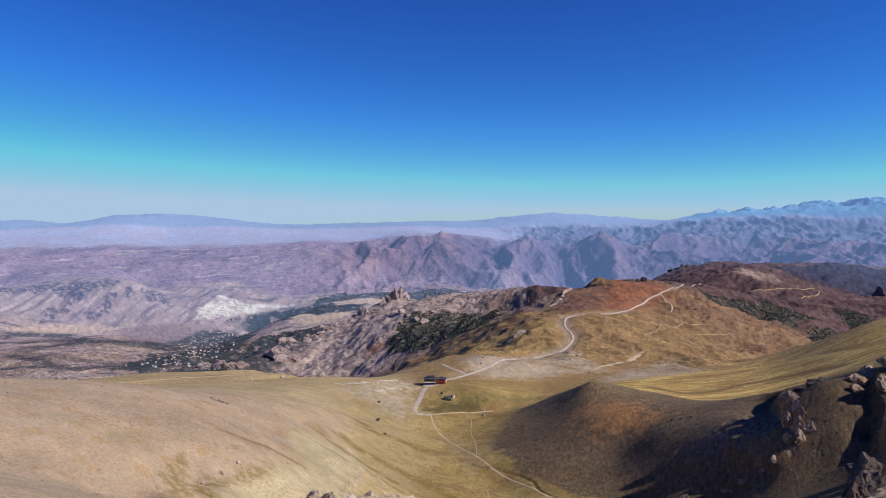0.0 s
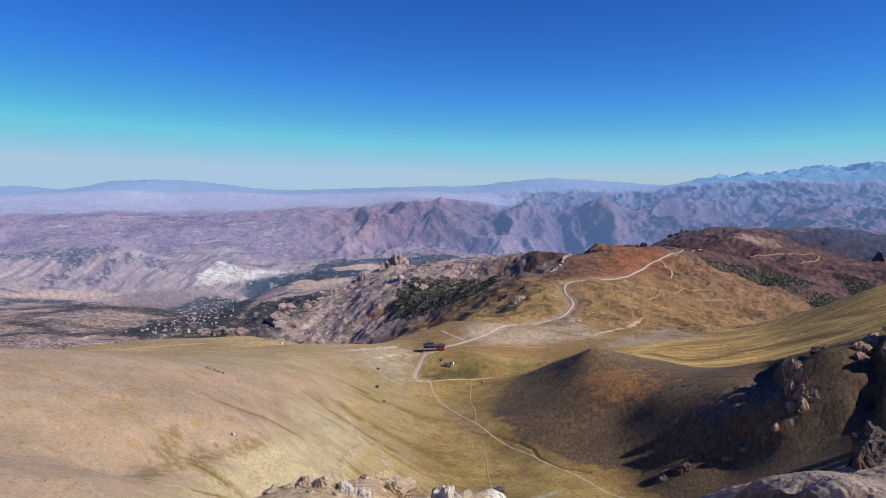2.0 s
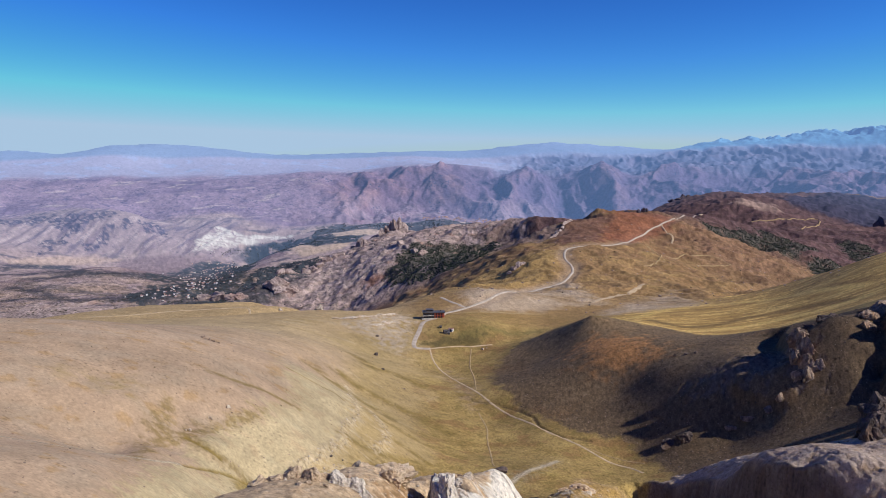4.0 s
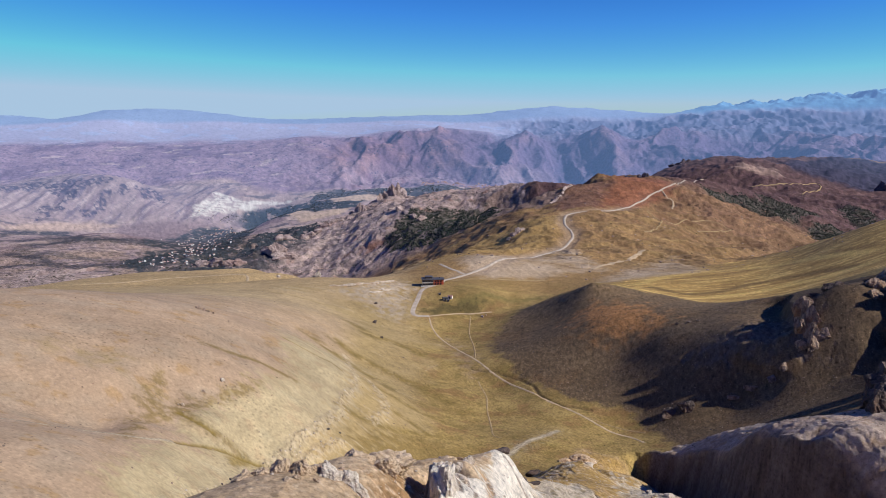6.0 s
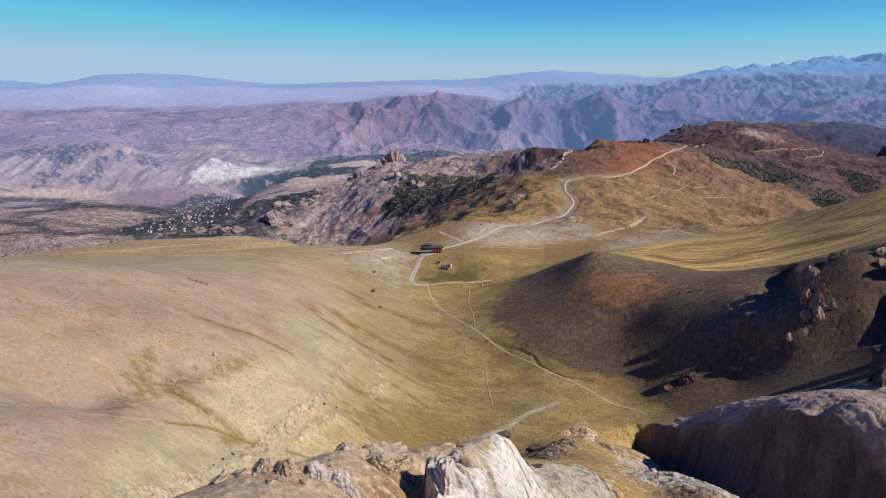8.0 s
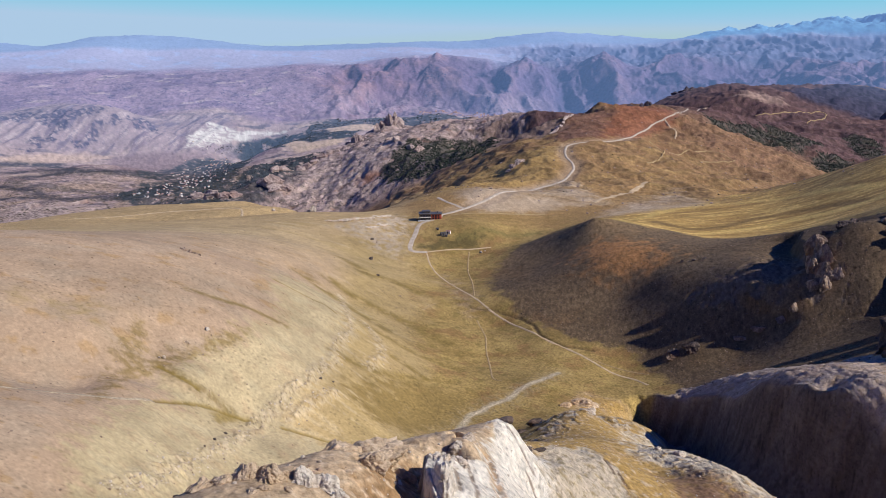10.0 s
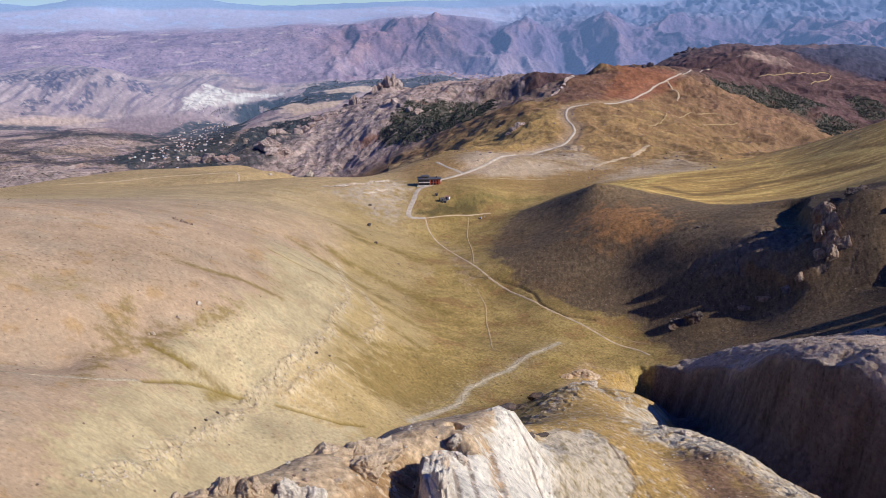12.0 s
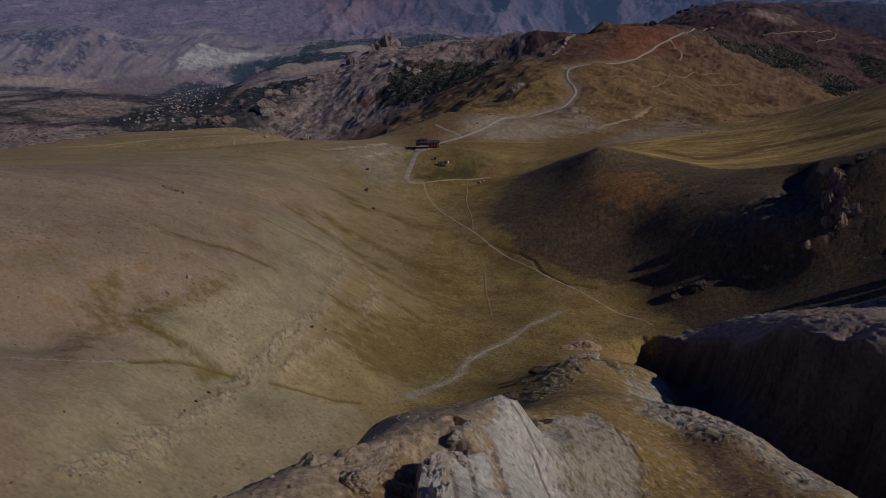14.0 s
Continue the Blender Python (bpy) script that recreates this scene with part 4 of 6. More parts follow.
# how strongly the far land's surface glows blue, in place of haze
HAZE_GLOW = 0.2 * smooth(R, 2450, 3400) + 0.13 * smooth(R, 3600, 4860) + 0.11 * beyond * smooth(np.degrees(az), -6, 10) + 0.04 * smooth(R, 3700, 4200) * (1 - smooth(np.degrees(az), -10, 5))
SCRUB = np.clip(wood + low_wood * 0.8 + castle * 0.35 + plain * (0.25 + 0.5 * (1 - smooth(R, 2100, 2400))) + cone * 0.3 + m_left * m_near * 0.22 + m_near * 0.15 + 0.08, 0, 1)
# ---- materials ----
class Nodes:
    """A new material with short calls for its nodes."""

    def __init__(self, name):
        self.mat = bpy.data.materials.new(name)
        self.mat.use_nodes = True
        self.tree = self.mat.node_tree
        self.shader = self.tree.nodes["Principled BSDF"]
        self.shader.inputs["Specular IOR Level"].default_value = 0.15

    def node(self, kind, out=0, **inputs):
        n = self.tree.nodes.new(kind)
        for key, value in inputs.items():
            self.put(n, key, value)
        return n.outputs[out]

    def put(self, n, key, value):
        socket = n.inputs[int(key[1:])] if key[0] == "i" and key[1:].isdigit() else n.inputs[key.replace("_", " ")]
        if isinstance(value, bpy.types.NodeSocket):
            self.tree.links.new(value, socket)
        else:
            socket.default_value = value

    def attribute(self, name, out="Color"):
        n = self.tree.nodes.new("ShaderNodeAttribute")
        n.attribute_name = name
        return n.outputs[out]

    def place(self):
        return self.tree.nodes.new("ShaderNodeNewGeometry").outputs["Position"]

    def noise(self, size, detail=4.0, rough=0.55, at=None, stretch=None):
        at = at or self.place()
        if stretch:
            at = self.node("ShaderNodeMapping", Vector=at, Scale=stretch)
        return self.node("ShaderNodeTexNoise", Vector=at, Scale=1.0 / size, Detail=detail, Roughness=rough)

    def spots(self, size, at=None):
        return self.node("ShaderNodeTexVoronoi", Vector=at or self.place(), Scale=1.0 / size)

    def span(self, value, lo, hi, to_lo=0.0, to_hi=1.0):
        return self.node("ShaderNodeMapRange", Value=value, From_Min=lo, From_Max=hi, To_Min=to_lo, To_Max=to_hi)

    def math(self, op, a, b):
        n = self.tree.nodes.new("ShaderNodeMath")
        n.operation = op
        self.put(n, "i0", a), self.put(n, "i1", b)
        return n.outputs[0]

    def mix(self, fac, a, b, mode="MIX"):
        n = self.tree.nodes.new("ShaderNodeMix")
        n.data_type, n.blend_type = "RGBA", mode
        self.put(n, "i0", fac), self.put(n, "i6", a), self.put(n, "i7", b)
        return n.outputs[2]

    def tone(self, colour, value):
        """The colour times a grey value."""
        v = self.node("ShaderNodeCombineXYZ", X=value, Y=value, Z=value)
        return self.mix(1.0, colour, v, "MULTIPLY")

    def done(self, colour, rough=0.9, bump=None, strength=0.5, distance=0.3):
        self.put(self.shader, "Base Color", colour)
        self.put(self.shader, "Roughness", rough)
        if bump is not None:
            b = self.node("ShaderNodeBump", Height=bump, Strength=strength, Distance=distance)
            self.put(self.shader, "Normal", b)
        return self.mat


def soil_material(name, distant=False):
    """Bare soil, grass and rock; distant land itself glows a little blue, for haze."""
    n = Nodes(name)
    soil, rocky, scrub = n.attribute("soil"), n.attribute("rocky", "Fac"), n.attribute("scrub", "Fac")
    far = n.attribute("farness", "Fac")
    folds = n.noise(38, 10, 0.7)
    if distant:
        mid, wide = n.noise(14, 7, 0.7), n.noise(110, 9, 0.66)
        tone = n.math("MULTIPLY", n.span(rocky, 0.2, 0.8, 0.35, 1.0), n.math("ADD", n.span(mid, 0.38, 0.62, -0.2, 0.2), n.span(wide, 0.3, 0.7, -0.15, 0.15)))
        colour = n.tone(soil, n.math("ADD", 1.0, tone))
        dots = n.math("MULTIPLY", n.span(n.spots(15), 0.2, 0.42, 0.8, 0.0), n.math("MULTIPLY", rocky, n.span(n.noise(90, 5, 0.6), 0.5, 0.62)))
        colour = n.mix(dots, colour, (0.05, 0.055, 0.11, 1))
        # haze put in as a blue glow of the land's own surface
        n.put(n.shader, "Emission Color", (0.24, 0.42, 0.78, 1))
        n.put(n.shader, "Emission Strength", n.attribute("haze_glow", "Fac"))
        return n.done(colour, 1.0, n.math("ADD", n.math("MULTIPLY", wide, n.math("MULTIPLY", rocky, 16.0)), n.math("MULTIPLY", folds, n.math("MULTIPLY", rocky, 6.0))), 0.7, 1.0)
    fine, mid, wide = n.noise(0.9, 7, 0.7), n.noise(8, 9, 0.7), n.noise(60, 7, 0.6)
    tone = n.math("MULTIPLY", n.math("ADD", 1.0, n.math("MULTIPLY", n.attribute("grit", "Fac"), n.span(fine, 0.32, 0.68, -0.62, 0.62))), n.span(mid, 0.32, 0.68, 0.86, 1.14))
    tone = n.math("MULTIPLY", tone, n.span(wide, 0.3, 0.7, 0.82, 1.18))
    # tufts, thorn bushes and, farther away, low trees
    near_dots = n.span(n.spots(1.7), 0.16, 0.36)
    far_dots = n.span(n.spots(15), 0.25, 0.6)
    keep = n.math("MULTIPLY", near_dots, n.span(far_dots, 0, 1, 0.55, 1))
    dots = n.math("MULTIPLY", n.span(n.math("SUBTRACT", 1.0, keep), 0, 1, 0, 0.75), n.math("MULTIPLY", scrub, n.span(n.noise(25, 3), 0.4, 0.6)))
    trees = n.math("MULTIPLY", n.span(n.spots(9), 0.2, 0.4, 1.7, 0.0), n.math("MULTIPLY", n.math("MULTIPLY", scrub, far), n.span(n.noise(70, 5, 0.6), 0.44, 0.56)))
    dots = n.math("MAXIMUM", dots, trees)
    cracks = n.noise(1.6, 10, 0.7)
    grassy = n.mix(dots, n.tone(soil, tone), (0.05, 0.043, 0.025, 1))
    # bare rock: pale faces with thin dark clefts that run down the slope
    cleft = n.span(n.noise(0.9, 9, 0.74, stretch=(1.1, 0.9, 0.8)), 0.36, 0.45)
    cleft = n.math("MULTIPLY", cleft, n.span(n.noise(4.0, 9, 0.72, stretch=(1.3, 0.8, 0.7)), 0.36, 0.43, 0.35, 1.0))
    bare = n.tone(soil, n.math("MULTIPLY", n.span(cracks, 0.34, 0.62, 0.72, 1.14), n.span(cleft, 0, 1, 0.66, 1.0)))
    colour = n.mix(rocky, grassy, bare)
    rough = n.math("ADD", n.math("MULTIPLY", cracks, 1.3), n.math("MULTIPLY", cleft, 0.3))
    height = n.math("ADD", n.math("ADD", n.math("MULTIPLY", n.math("MULTIPLY", fine, n.attribute("grit", "Fac")), 0.25), n.math("MULTIPLY", n.math("MULTIPLY", mid, n.attribute("grit", "Fac")), 0.25)), n.math("MULTIPLY", rough, rocky))
    colour = n.tone(colour, n.math("ADD", 1.0, n.math("MULTIPLY", far, n.span(folds, 0.35, 0.65, -0.24, 0.24))))
    height = n.math("ADD", height, n.math("MULTIPLY", n.math("MULTIPLY", folds, far), 3.0))
    # far cliffs: broken faces and dark joints, many metres wide
    broken, far_rock = n.noise(15, 9, 0.72, stretch=(1.0, 1.0, 0.45)), n.math("MULTIPLY", far, rocky)
    colour = n.tone(colour, n.math("ADD", 1.0, n.math("MULTIPLY", far_rock, n.span(broken, 0.36, 0.6, -0.3, 0.22))))
    height = n.math("ADD", height, n.math("MULTIPLY", n.math("MULTIPLY", broken, far_rock), 7.5))
    return n.done(colour, 0.95, height, 0.7, 1.0)


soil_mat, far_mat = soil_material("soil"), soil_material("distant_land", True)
# ---- ground ----
def level(x, y):
    """The ground's height at places of the plan."""
    x, y = np.asarray(x, float), np.asarray(y, float)
    i = np.interp(np.degrees(np.arctan2(x, y)), AZ, np.arange(len(AZ)))
    j = np.interp(np.log(np.hypot(x, y)), LN, np.arange(len(LN)))
    a, b = np.clip(i.astype(int), 0, len(AZ) - 2), np.clip(j.astype(int), 0, len(LN) - 2)
    u, v = i - a, j - b
    return (GZ[a, b] * (1 - u) + GZ[a + 1, b] * u) * (1 - v) + (GZ[a, b + 1] * (1 - u) + GZ[a + 1, b + 1] * u) * v

FAR_ROW = int(np.searchsorted(LN, np.log(2480)))


def sheet(name, j0, j1, material):
    """The land's rows from j0 to j1 as one mesh, with its soil as attributes."""
    na, nr = len(AZ), j1 - j0
    idx = np.arange(na * nr).reshape(na, nr)
    quads = np.stack([idx[:-1, :-1], idx[1:, :-1], idx[1:, 1:], idx[:-1, 1:]], -1).reshape(-1, 4)[:, ::-1]
    data = bpy.data.meshes.new(name)
    places = np.stack([GX, GY, GZ], -1)[:, j0:j1].reshape(-1, 3)
    fans = np.empty((0, 3), int)
    if j0 == 0:  # the middle of the plan is closed by a fan
        places = np.vstack([places, [[0, 0, GZ[:, 0].mean()]]])
        fans = np.stack([idx[1:, 0], idx[:-1, 0], np.full(na - 1, na * nr)], -1)[:, ::-1]
    data.vertices.add(len(places))
    data.vertices.foreach_set("co", places.ravel())
    data.loops.add(quads.size + fans.size)
    data.loops.foreach_set("vertex_index", np.concatenate([quads.ravel(), fans.ravel()]).astype(np.int32))
    data.polygons.add(len(quads) + len(fans))
    data.polygons.foreach_set("loop_start", np.concatenate([np.arange(0, quads.size, 4), quads.size + np.arange(0, fans.size, 3)]).astype(np.int32))
    data.polygons.foreach_set("use_smooth", np.ones(len(quads) + len(fans), bool))
    for key, values in (("soil", np.concatenate([SOIL, np.ones(R.shape + (1,))], -1)), ("rocky", ROCKY), ("scrub", SCRUB), ("farness", FARNESS), ("haze_glow", HAZE_GLOW), ("grit", GRIT)):
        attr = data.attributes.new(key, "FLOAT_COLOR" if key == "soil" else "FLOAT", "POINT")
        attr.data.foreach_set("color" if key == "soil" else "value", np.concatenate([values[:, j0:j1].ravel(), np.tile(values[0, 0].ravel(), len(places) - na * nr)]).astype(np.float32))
    data.update()
    data.materials.append(material)
    return new(name, data)


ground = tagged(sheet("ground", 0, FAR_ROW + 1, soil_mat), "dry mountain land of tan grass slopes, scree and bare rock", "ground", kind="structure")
backdrop = tagged(sheet("backdrop", FAR_ROW, len(LN), far_mat), "distant plain and mauve mountain ranges, haze put into colour and glow", "backdrop", kind="structure")
def rock_material(name, light, dark, stain, size=2.0):
    n = Nodes(name)
    rough, cracks, patches = n.noise(size * 0.25, 8, 0.7), n.noise(size, 8, 0.65, stretch=(1, 1, 0.4)), n.noise(size * 3.5, 4)
    colour = n.mix(n.span(cracks, 0.38, 0.62), (*dark, 1), (*light, 1))
    colour = n.mix(n.span(patches, 0.52, 0.68, 0.0, 0.75), colour, (*stain, 1))
    colour = n.tone(colour, n.span(rough, 0.3, 0.7, 0.7, 1.25))
    return n.done(colour, 0.92, n.math("ADD", rough, n.math("MULTIPLY", cracks, 2.0)), 0.8, size * 0.3)


def plain_material(name, colour, rough=0.8, size=0.6, spread=0.2, metal=0.0):
    n = Nodes(name)
    grain, wear = n.noise(size, 6, 0.6), n.noise(size * 6, 3)
    tone = n.math("MULTIPLY", n.span(grain, 0.3, 0.7, 1 - spread, 1 + spread), n.span(wear, 0.3, 0.7, 1 - spread, 1 + spread))
    n.put(n.shader, "Metallic", metal)
    return n.done(n.tone((*colour, 1), tone), rough, grain, 0.3, 0.03)


pale_rock = rock_material("pale_limestone", (0.68, 0.59, 0.49), (0.45, 0.36, 0.28), (0.46, 0.30, 0.18))
white_rock = rock_material("white_limestone", (0.80, 0.73, 0.63), (0.55, 0.46, 0.37), (0.62, 0.43, 0.28))
brown_rock = rock_material("brown_rock", (0.47, 0.35, 0.265), (0.17, 0.12, 0.09), (0.34, 0.19, 0.11))
ochre_rock = rock_material("ochre_rock", (0.68, 0.53, 0.38), (0.47, 0.34, 0.22), (0.56, 0.36, 0.20))
dark_rock = rock_material("dark_rock", (0.17, 0.13, 0.115), (0.06, 0.05, 0.048), (0.16, 0.10, 0.07))
castle_rock = rock_material("far_limestone", (0.53, 0.42, 0.375), (0.29, 0.215, 0.20), (0.36, 0.24, 0.20), 16.0)
far_dark_rock = rock_material("far_dark_rock", (0.15, 0.12, 0.14), (0.07, 0.06, 0.075), (0.20, 0.13, 0.12), 16.0)
gravel_mat = plain_material("pale_gravel", (0.46, 0.385, 0.31), 0.95, 0.7, 0.22)
worn_mat = plain_material("worn_grass", (0.37, 0.265, 0.14), 0.95, 0.7, 0.25)
dirt_mat = plain_material("trodden_earth", (0.49, 0.37, 0.24), 0.95, 0.7, 0.22)
stream_mat = plain_material("stream_gravel", (0.40, 0.325, 0.225), 0.95, 0.8, 0.35)
leaf_mat = plain_material("dark_needles", (0.045, 0.054, 0.04), 0.95, 3.0, 0.35)
far_leaf_mat = plain_material("far_foliage", (0.055, 0.068, 0.078), 0.95, 5.0, 0.35)
thorn_mat = plain_material("thorn_bush", (0.11, 0.085, 0.04), 0.95, 0.5, 0.35)


def place_part(name, bm, material, parent=None, label="", smooth_faces=False):
    data = bpy.data.meshes.new(name)
    for face in bm.faces:
        face.smooth = smooth_faces
    bm.to_mesh(data)
    bm.free()
    data.materials.append(material)
    ob = new(name, data)
    if parent:
        ob.parent = parent
    return tagged(ob, label)


def height_at(x, y):
    return float(level([x], [y])[0])


# ---- roads and paths: ribbons that follow the ground ----
def ribbon(name, line, wide, material, label, category, ragged=0.25, seed=1, step=None):
    p = np.array(line, float)
    far = np.hypot(p[:, 0], p[:, 1]).mean()
    for _ in range(3):  # round the corners
        q = np.empty((2 * len(p) - 2, 2))
        q[0::2], q[1::2] = p[:-1] * 0.75 + p[1:] * 0.25, p[:-1] * 0.25 + p[1:] * 0.75
        p = np.vstack([p[:1], q, p[-1:]])
    run = np.concatenate([[0], np.cumsum(np.hypot(*np.diff(p, axis=0).T))])
    s = np.linspace(0, run[-1], max(8, int(run[-1] / (step or far * 0.004))))
    x, y = np.interp(s, run, p[:, 0]), np.interp(s, run, p[:, 1])
    tx, ty = np.gradient(x), np.gradient(y)
    size = np.hypot(tx, ty) + 1e-9
    nx, ny = ty / size, -tx / size
    rows = []
    for k in (-1.0, -0.5, 0.0, 0.5, 1.0):
        w = k * wide / 2 * (1 + ragged * fbm(s + 50 * k, s * 0 + seed, wide * 1.6, 3, seed))
        px, py = x + nx * w, y + ny * w
        lift = 0.05 + far * 0.0002 + max(0.0, far - 600) * 0.0008 if abs(k) < 0.9 else -0.05
        rows.append(np.stack([px, py, level(px, py) + lift], -1))
    v = np.stack(rows, 1).reshape(-1, 3)
    n = len(s)
    faces = [(i * 5 + k, i * 5 + k + 1, i * 5 + k + 6, i * 5 + k + 5) for i in range(n - 1) for k in range(4)]
    data = bpy.data.meshes.new(name)
    data.from_pydata(v.tolist(), [], faces)
    data.materials.append(material)
    for f in data.polygons:
        f.use_smooth = True
    return tagged(new(name, data), label, category, kind="structure")


ribbon("road", ROAD, 3.9, gravel_mat, "pale gravel mountain road that climbs along the ridge", "road", seed=3)
ribbon("road", [(-1, 697), (9, 673), (22, 660)], 3.2, gravel_mat, "pale gravel branch road beside the hut", "road", seed=4)
ribbon("road", [(2, 640), (-4, 617), (-16, 612), (-19, 588), (-22, 562), (-22, 549), (-17, 547), (-9, 549)], 4.2, gravel_mat, "pale gravel track that drops from the hut", "road", seed=5)
ribbon("path", TRAIL, 1.5, dirt_mat, "trodden pale earth hiking path along the valley floor", "path", 0.5, seed=6)
ribbon("path", [(-9, 549), (3, 558), (14, 563), (23, 563), (40, 566)], 1.8, dirt_mat, "trodden pale earth path beside the meadow", "path", 0.5, seed=7)
ribbon("path", [(23, 560), (21, 533), (20, 515), (22, 480), (21, 440)], 1.1, worn_mat, "thin trodden side path across brown grass", "path", 0.6, seed=8)
ribbon("path", [(8, 639), (34, 642), (60, 649), (95, 657)], 2.4, worn_mat, "pale earth track under the road bank", "path", 0.4, seed=9)
ribbon("path", [(146, 698), (170, 731), (207, 795), (253, 870)], 5.5, dirt_mat, "broad pale earth track on the saddle", "path", 0.5, seed=10)
ribbon("path", [(-395, 790), (-355, 816), (-328, 846), (-279, 864), (-240, 874), (-231, 858), (-222, 810), (-196, 720)], 3.0, dirt_mat, "pale dirt track across the yellow field", "path", 0.4, seed=11)
ribbon("path", [(21, 405), (23, 390), (24, 372), (22.5, 356), (23, 340), (22.8, 325), (22.2, 309), (26, 308)], 1.0, worn_mat, "thin trodden path in the grass", "path", 0.7, seed=12)
ribbon("path", [(930, 2149), (1038, 2166), (1173, 2264), (1193, 2240), (1111, 2110), (1077, 2107), (1032, 2048)], 3.4, worn_mat, "pale winding track on the far reddish slope", "path", 0.5, seed=21)
ribbon("path", [(361, 1152), (427, 1224), (466, 1241), (484, 1225), (496, 1205), (419, 1173)], 1.8, worn_mat, "thin pale track across the brown hillside", "path", 0.6, seed=22)
ribbon("path", [(341, 1192), (357, 1181), (352, 1137), (302, 1026), (281, 994)], 2.2, worn_mat, "thin pale footpath down the brown hillside", "path", 0.6, seed=23)
ribbon("path", [(607, 1690), (700, 1850), (800, 2050), (882, 2192)], 8.0, dirt_mat, "pale dirt track across the reddish hill", "path", 0.5, seed=13)
ribbon("path", [(437, 1424), (429, 1361), (435, 1340), (415, 1300)], 4.0, dirt_mat, "pale dirt track on the brown hill", "path", 0.6, seed=14)
ribbon("path", [(-2, 424), (-6, 415), (-9, 406)], 1.0, worn_mat, "short trodden path in the grass", "path", 0.7, seed=15)
ribbon("path", [(66, 344), (75, 336), (84, 330), (92, 322)], 0.9, worn_mat, "thin trodden path at the slope's foot", "path", 0.7, seed=16)
ribbon("stream_bed", [(x + 0.8 * math.sin(y * 0.45) + 0.6 * math.sin(y * 1.1), y) for y in np.arange(320, 226, -3.0) for x in [float(np.interp(y, [q[1] for q in STREAM[::-1]], [q[0] for q in STREAM[::-1]]))]], 0.9, stream_mat, "dry stream bed of pale grey gravel", "stream bed", 0.8, seed=17)
ribbon("path", [(-104, 146), (-90, 156), (-82.2, 161.3), (-78.2, 164.4), (-72.9, 168.3), (-67, 172), (-63, 180)], 1.3, stream_mat, "pale stony runnel across the slope", "runnel", 0.7, seed=18)


# ---- rock ----
def chunk(at, size, seed, sub=3, yaw=0.0):
    """One cleft block of rock: a ball cut by many planes, fluted and roughened. Returns its bmesh."""
    bm = bmesh.new()
    rng = random.Random(seed)
    made = bmesh.ops.create_icosphere(bm, subdivisions=sub, radius=1.0)["verts"]
    planes = []
    for _ in range(16):
        d = Vector((rng.uniform(-1, 1), rng.uniform(-1, 1), rng.uniform(-0.4, 1.0))).normalized()
        planes.append((d, rng.uniform(0.42, 0.8)))
    turn = Matrix.Rotation(yaw, 3, "Z")
    off = Vector((rng.uniform(0, 90), rng.uniform(0, 90), rng.uniform(0, 90)))
    for v in made:
        p = v.co.copy()
        for d, cut in planes:
            over = p.dot(d) - cut
            if over > 0:
                p -= d * over * 0.95
        q = Vector((p.x * 1.8, p.y * 1.8, p.z * 0.9)) + off
        cleft = 1 - min(1.0, abs(noise.noise(q * 1.3)) * 5)
        rough = noise.fractal(q * 1.9, 0.55, 2.1, 6)
        p *= 1.08 - 0.20 * cleft * cleft + 0.17 * rough
        v.co = turn @ Vector((p.x * size[0], p.y * size[1], p.z * size[2])) + Vector(at)
    return bm


def outcrop(name, label, pieces, material, category="rock", sub=3, seed=0, group="", sink=0.36):
    """A crag or boulder of one or more blocks: x, y, half length, half width, half height, yaw in degrees."""
    x0, y0 = pieces[0][0], pieces[0][1]
    z0 = height_at(x0, y0)
    thing = None if len(pieces) == 1 else tagged(new(name), label, category, group)
    for k, (x, y, l, w, h, yaw) in enumerate(pieces):
        bm = chunk((x - x0, y - y0, height_at(x, y) - z0 + h * (1 - 2 * sink)), (l, w, h), seed * 31 + k, sub, radians(yaw))
        block = place_part("block" if thing else name, bm, material, thing)
        if not thing:
            thing = tagged(block, label, category, group)
    thing.location = (x0, y0, z0)
    return thing


CRAGS = "crags on the dark slope"
outcrop("rock_outcrop", "tall brown crag that stands out of the dark slope", [(163, 323, 4.5, 5, 7.5, 20), (161, 317.5, 3.5, 4, 5, 60), (164.5, 330, 5, 6, 8.5, 0), (167, 338, 5, 6, 6.5, 30), (160, 327.5, 4, 6, 6.5, 10), (158, 320, 3, 4, 4, 40), (166.5, 319, 3, 4, 4.5, 70)], brown_rock, sub=5, seed=1, group=CRAGS, sink=0.5)
outcrop("rock_outcrop", "low brown crag with a pale broken edge on the dark slope", [(145, 318, 4, 2.4, 2.0, 10), (138, 321, 6, 2.0, 1.6, -15), (131, 323.5, 6, 1.8, 1.3, -15), (149, 317, 3, 2, 2.2, 40)], brown_rock, sub=4, seed=2, group=CRAGS, sink=0.45)
outcrop("rock_outcrop", "rounded brown rock knob at the foot of the slope", [(112, 328, 7, 4.5, 3.6, 0), (105, 330, 5, 3.5, 2.4, 30)], dark_rock, sub=5, seed=3, group=CRAGS, sink=0.44)
outcrop("rock_outcrop", "dark rounded crag below the golden grass", [(180, 342, 5, 4, 3.4, 10), (174, 344, 5, 3, 2.2, 0), (186, 345, 4, 3, 2.6, 0)], dark_rock, sub=4, seed=4, group=CRAGS, sink=0.46)
outcrop("rock_outcrop", "broken brown crag on the upper dark slope", [(206, 344, 8, 6, 6, 20), (197, 337, 6, 4, 4.5, 0), (201, 322, 7, 5, 5, 40), (192, 328, 5, 3, 3, 10), (214, 336, 8, 7, 6, 70)], brown_rock, sub=4, seed=5, group=CRAGS)
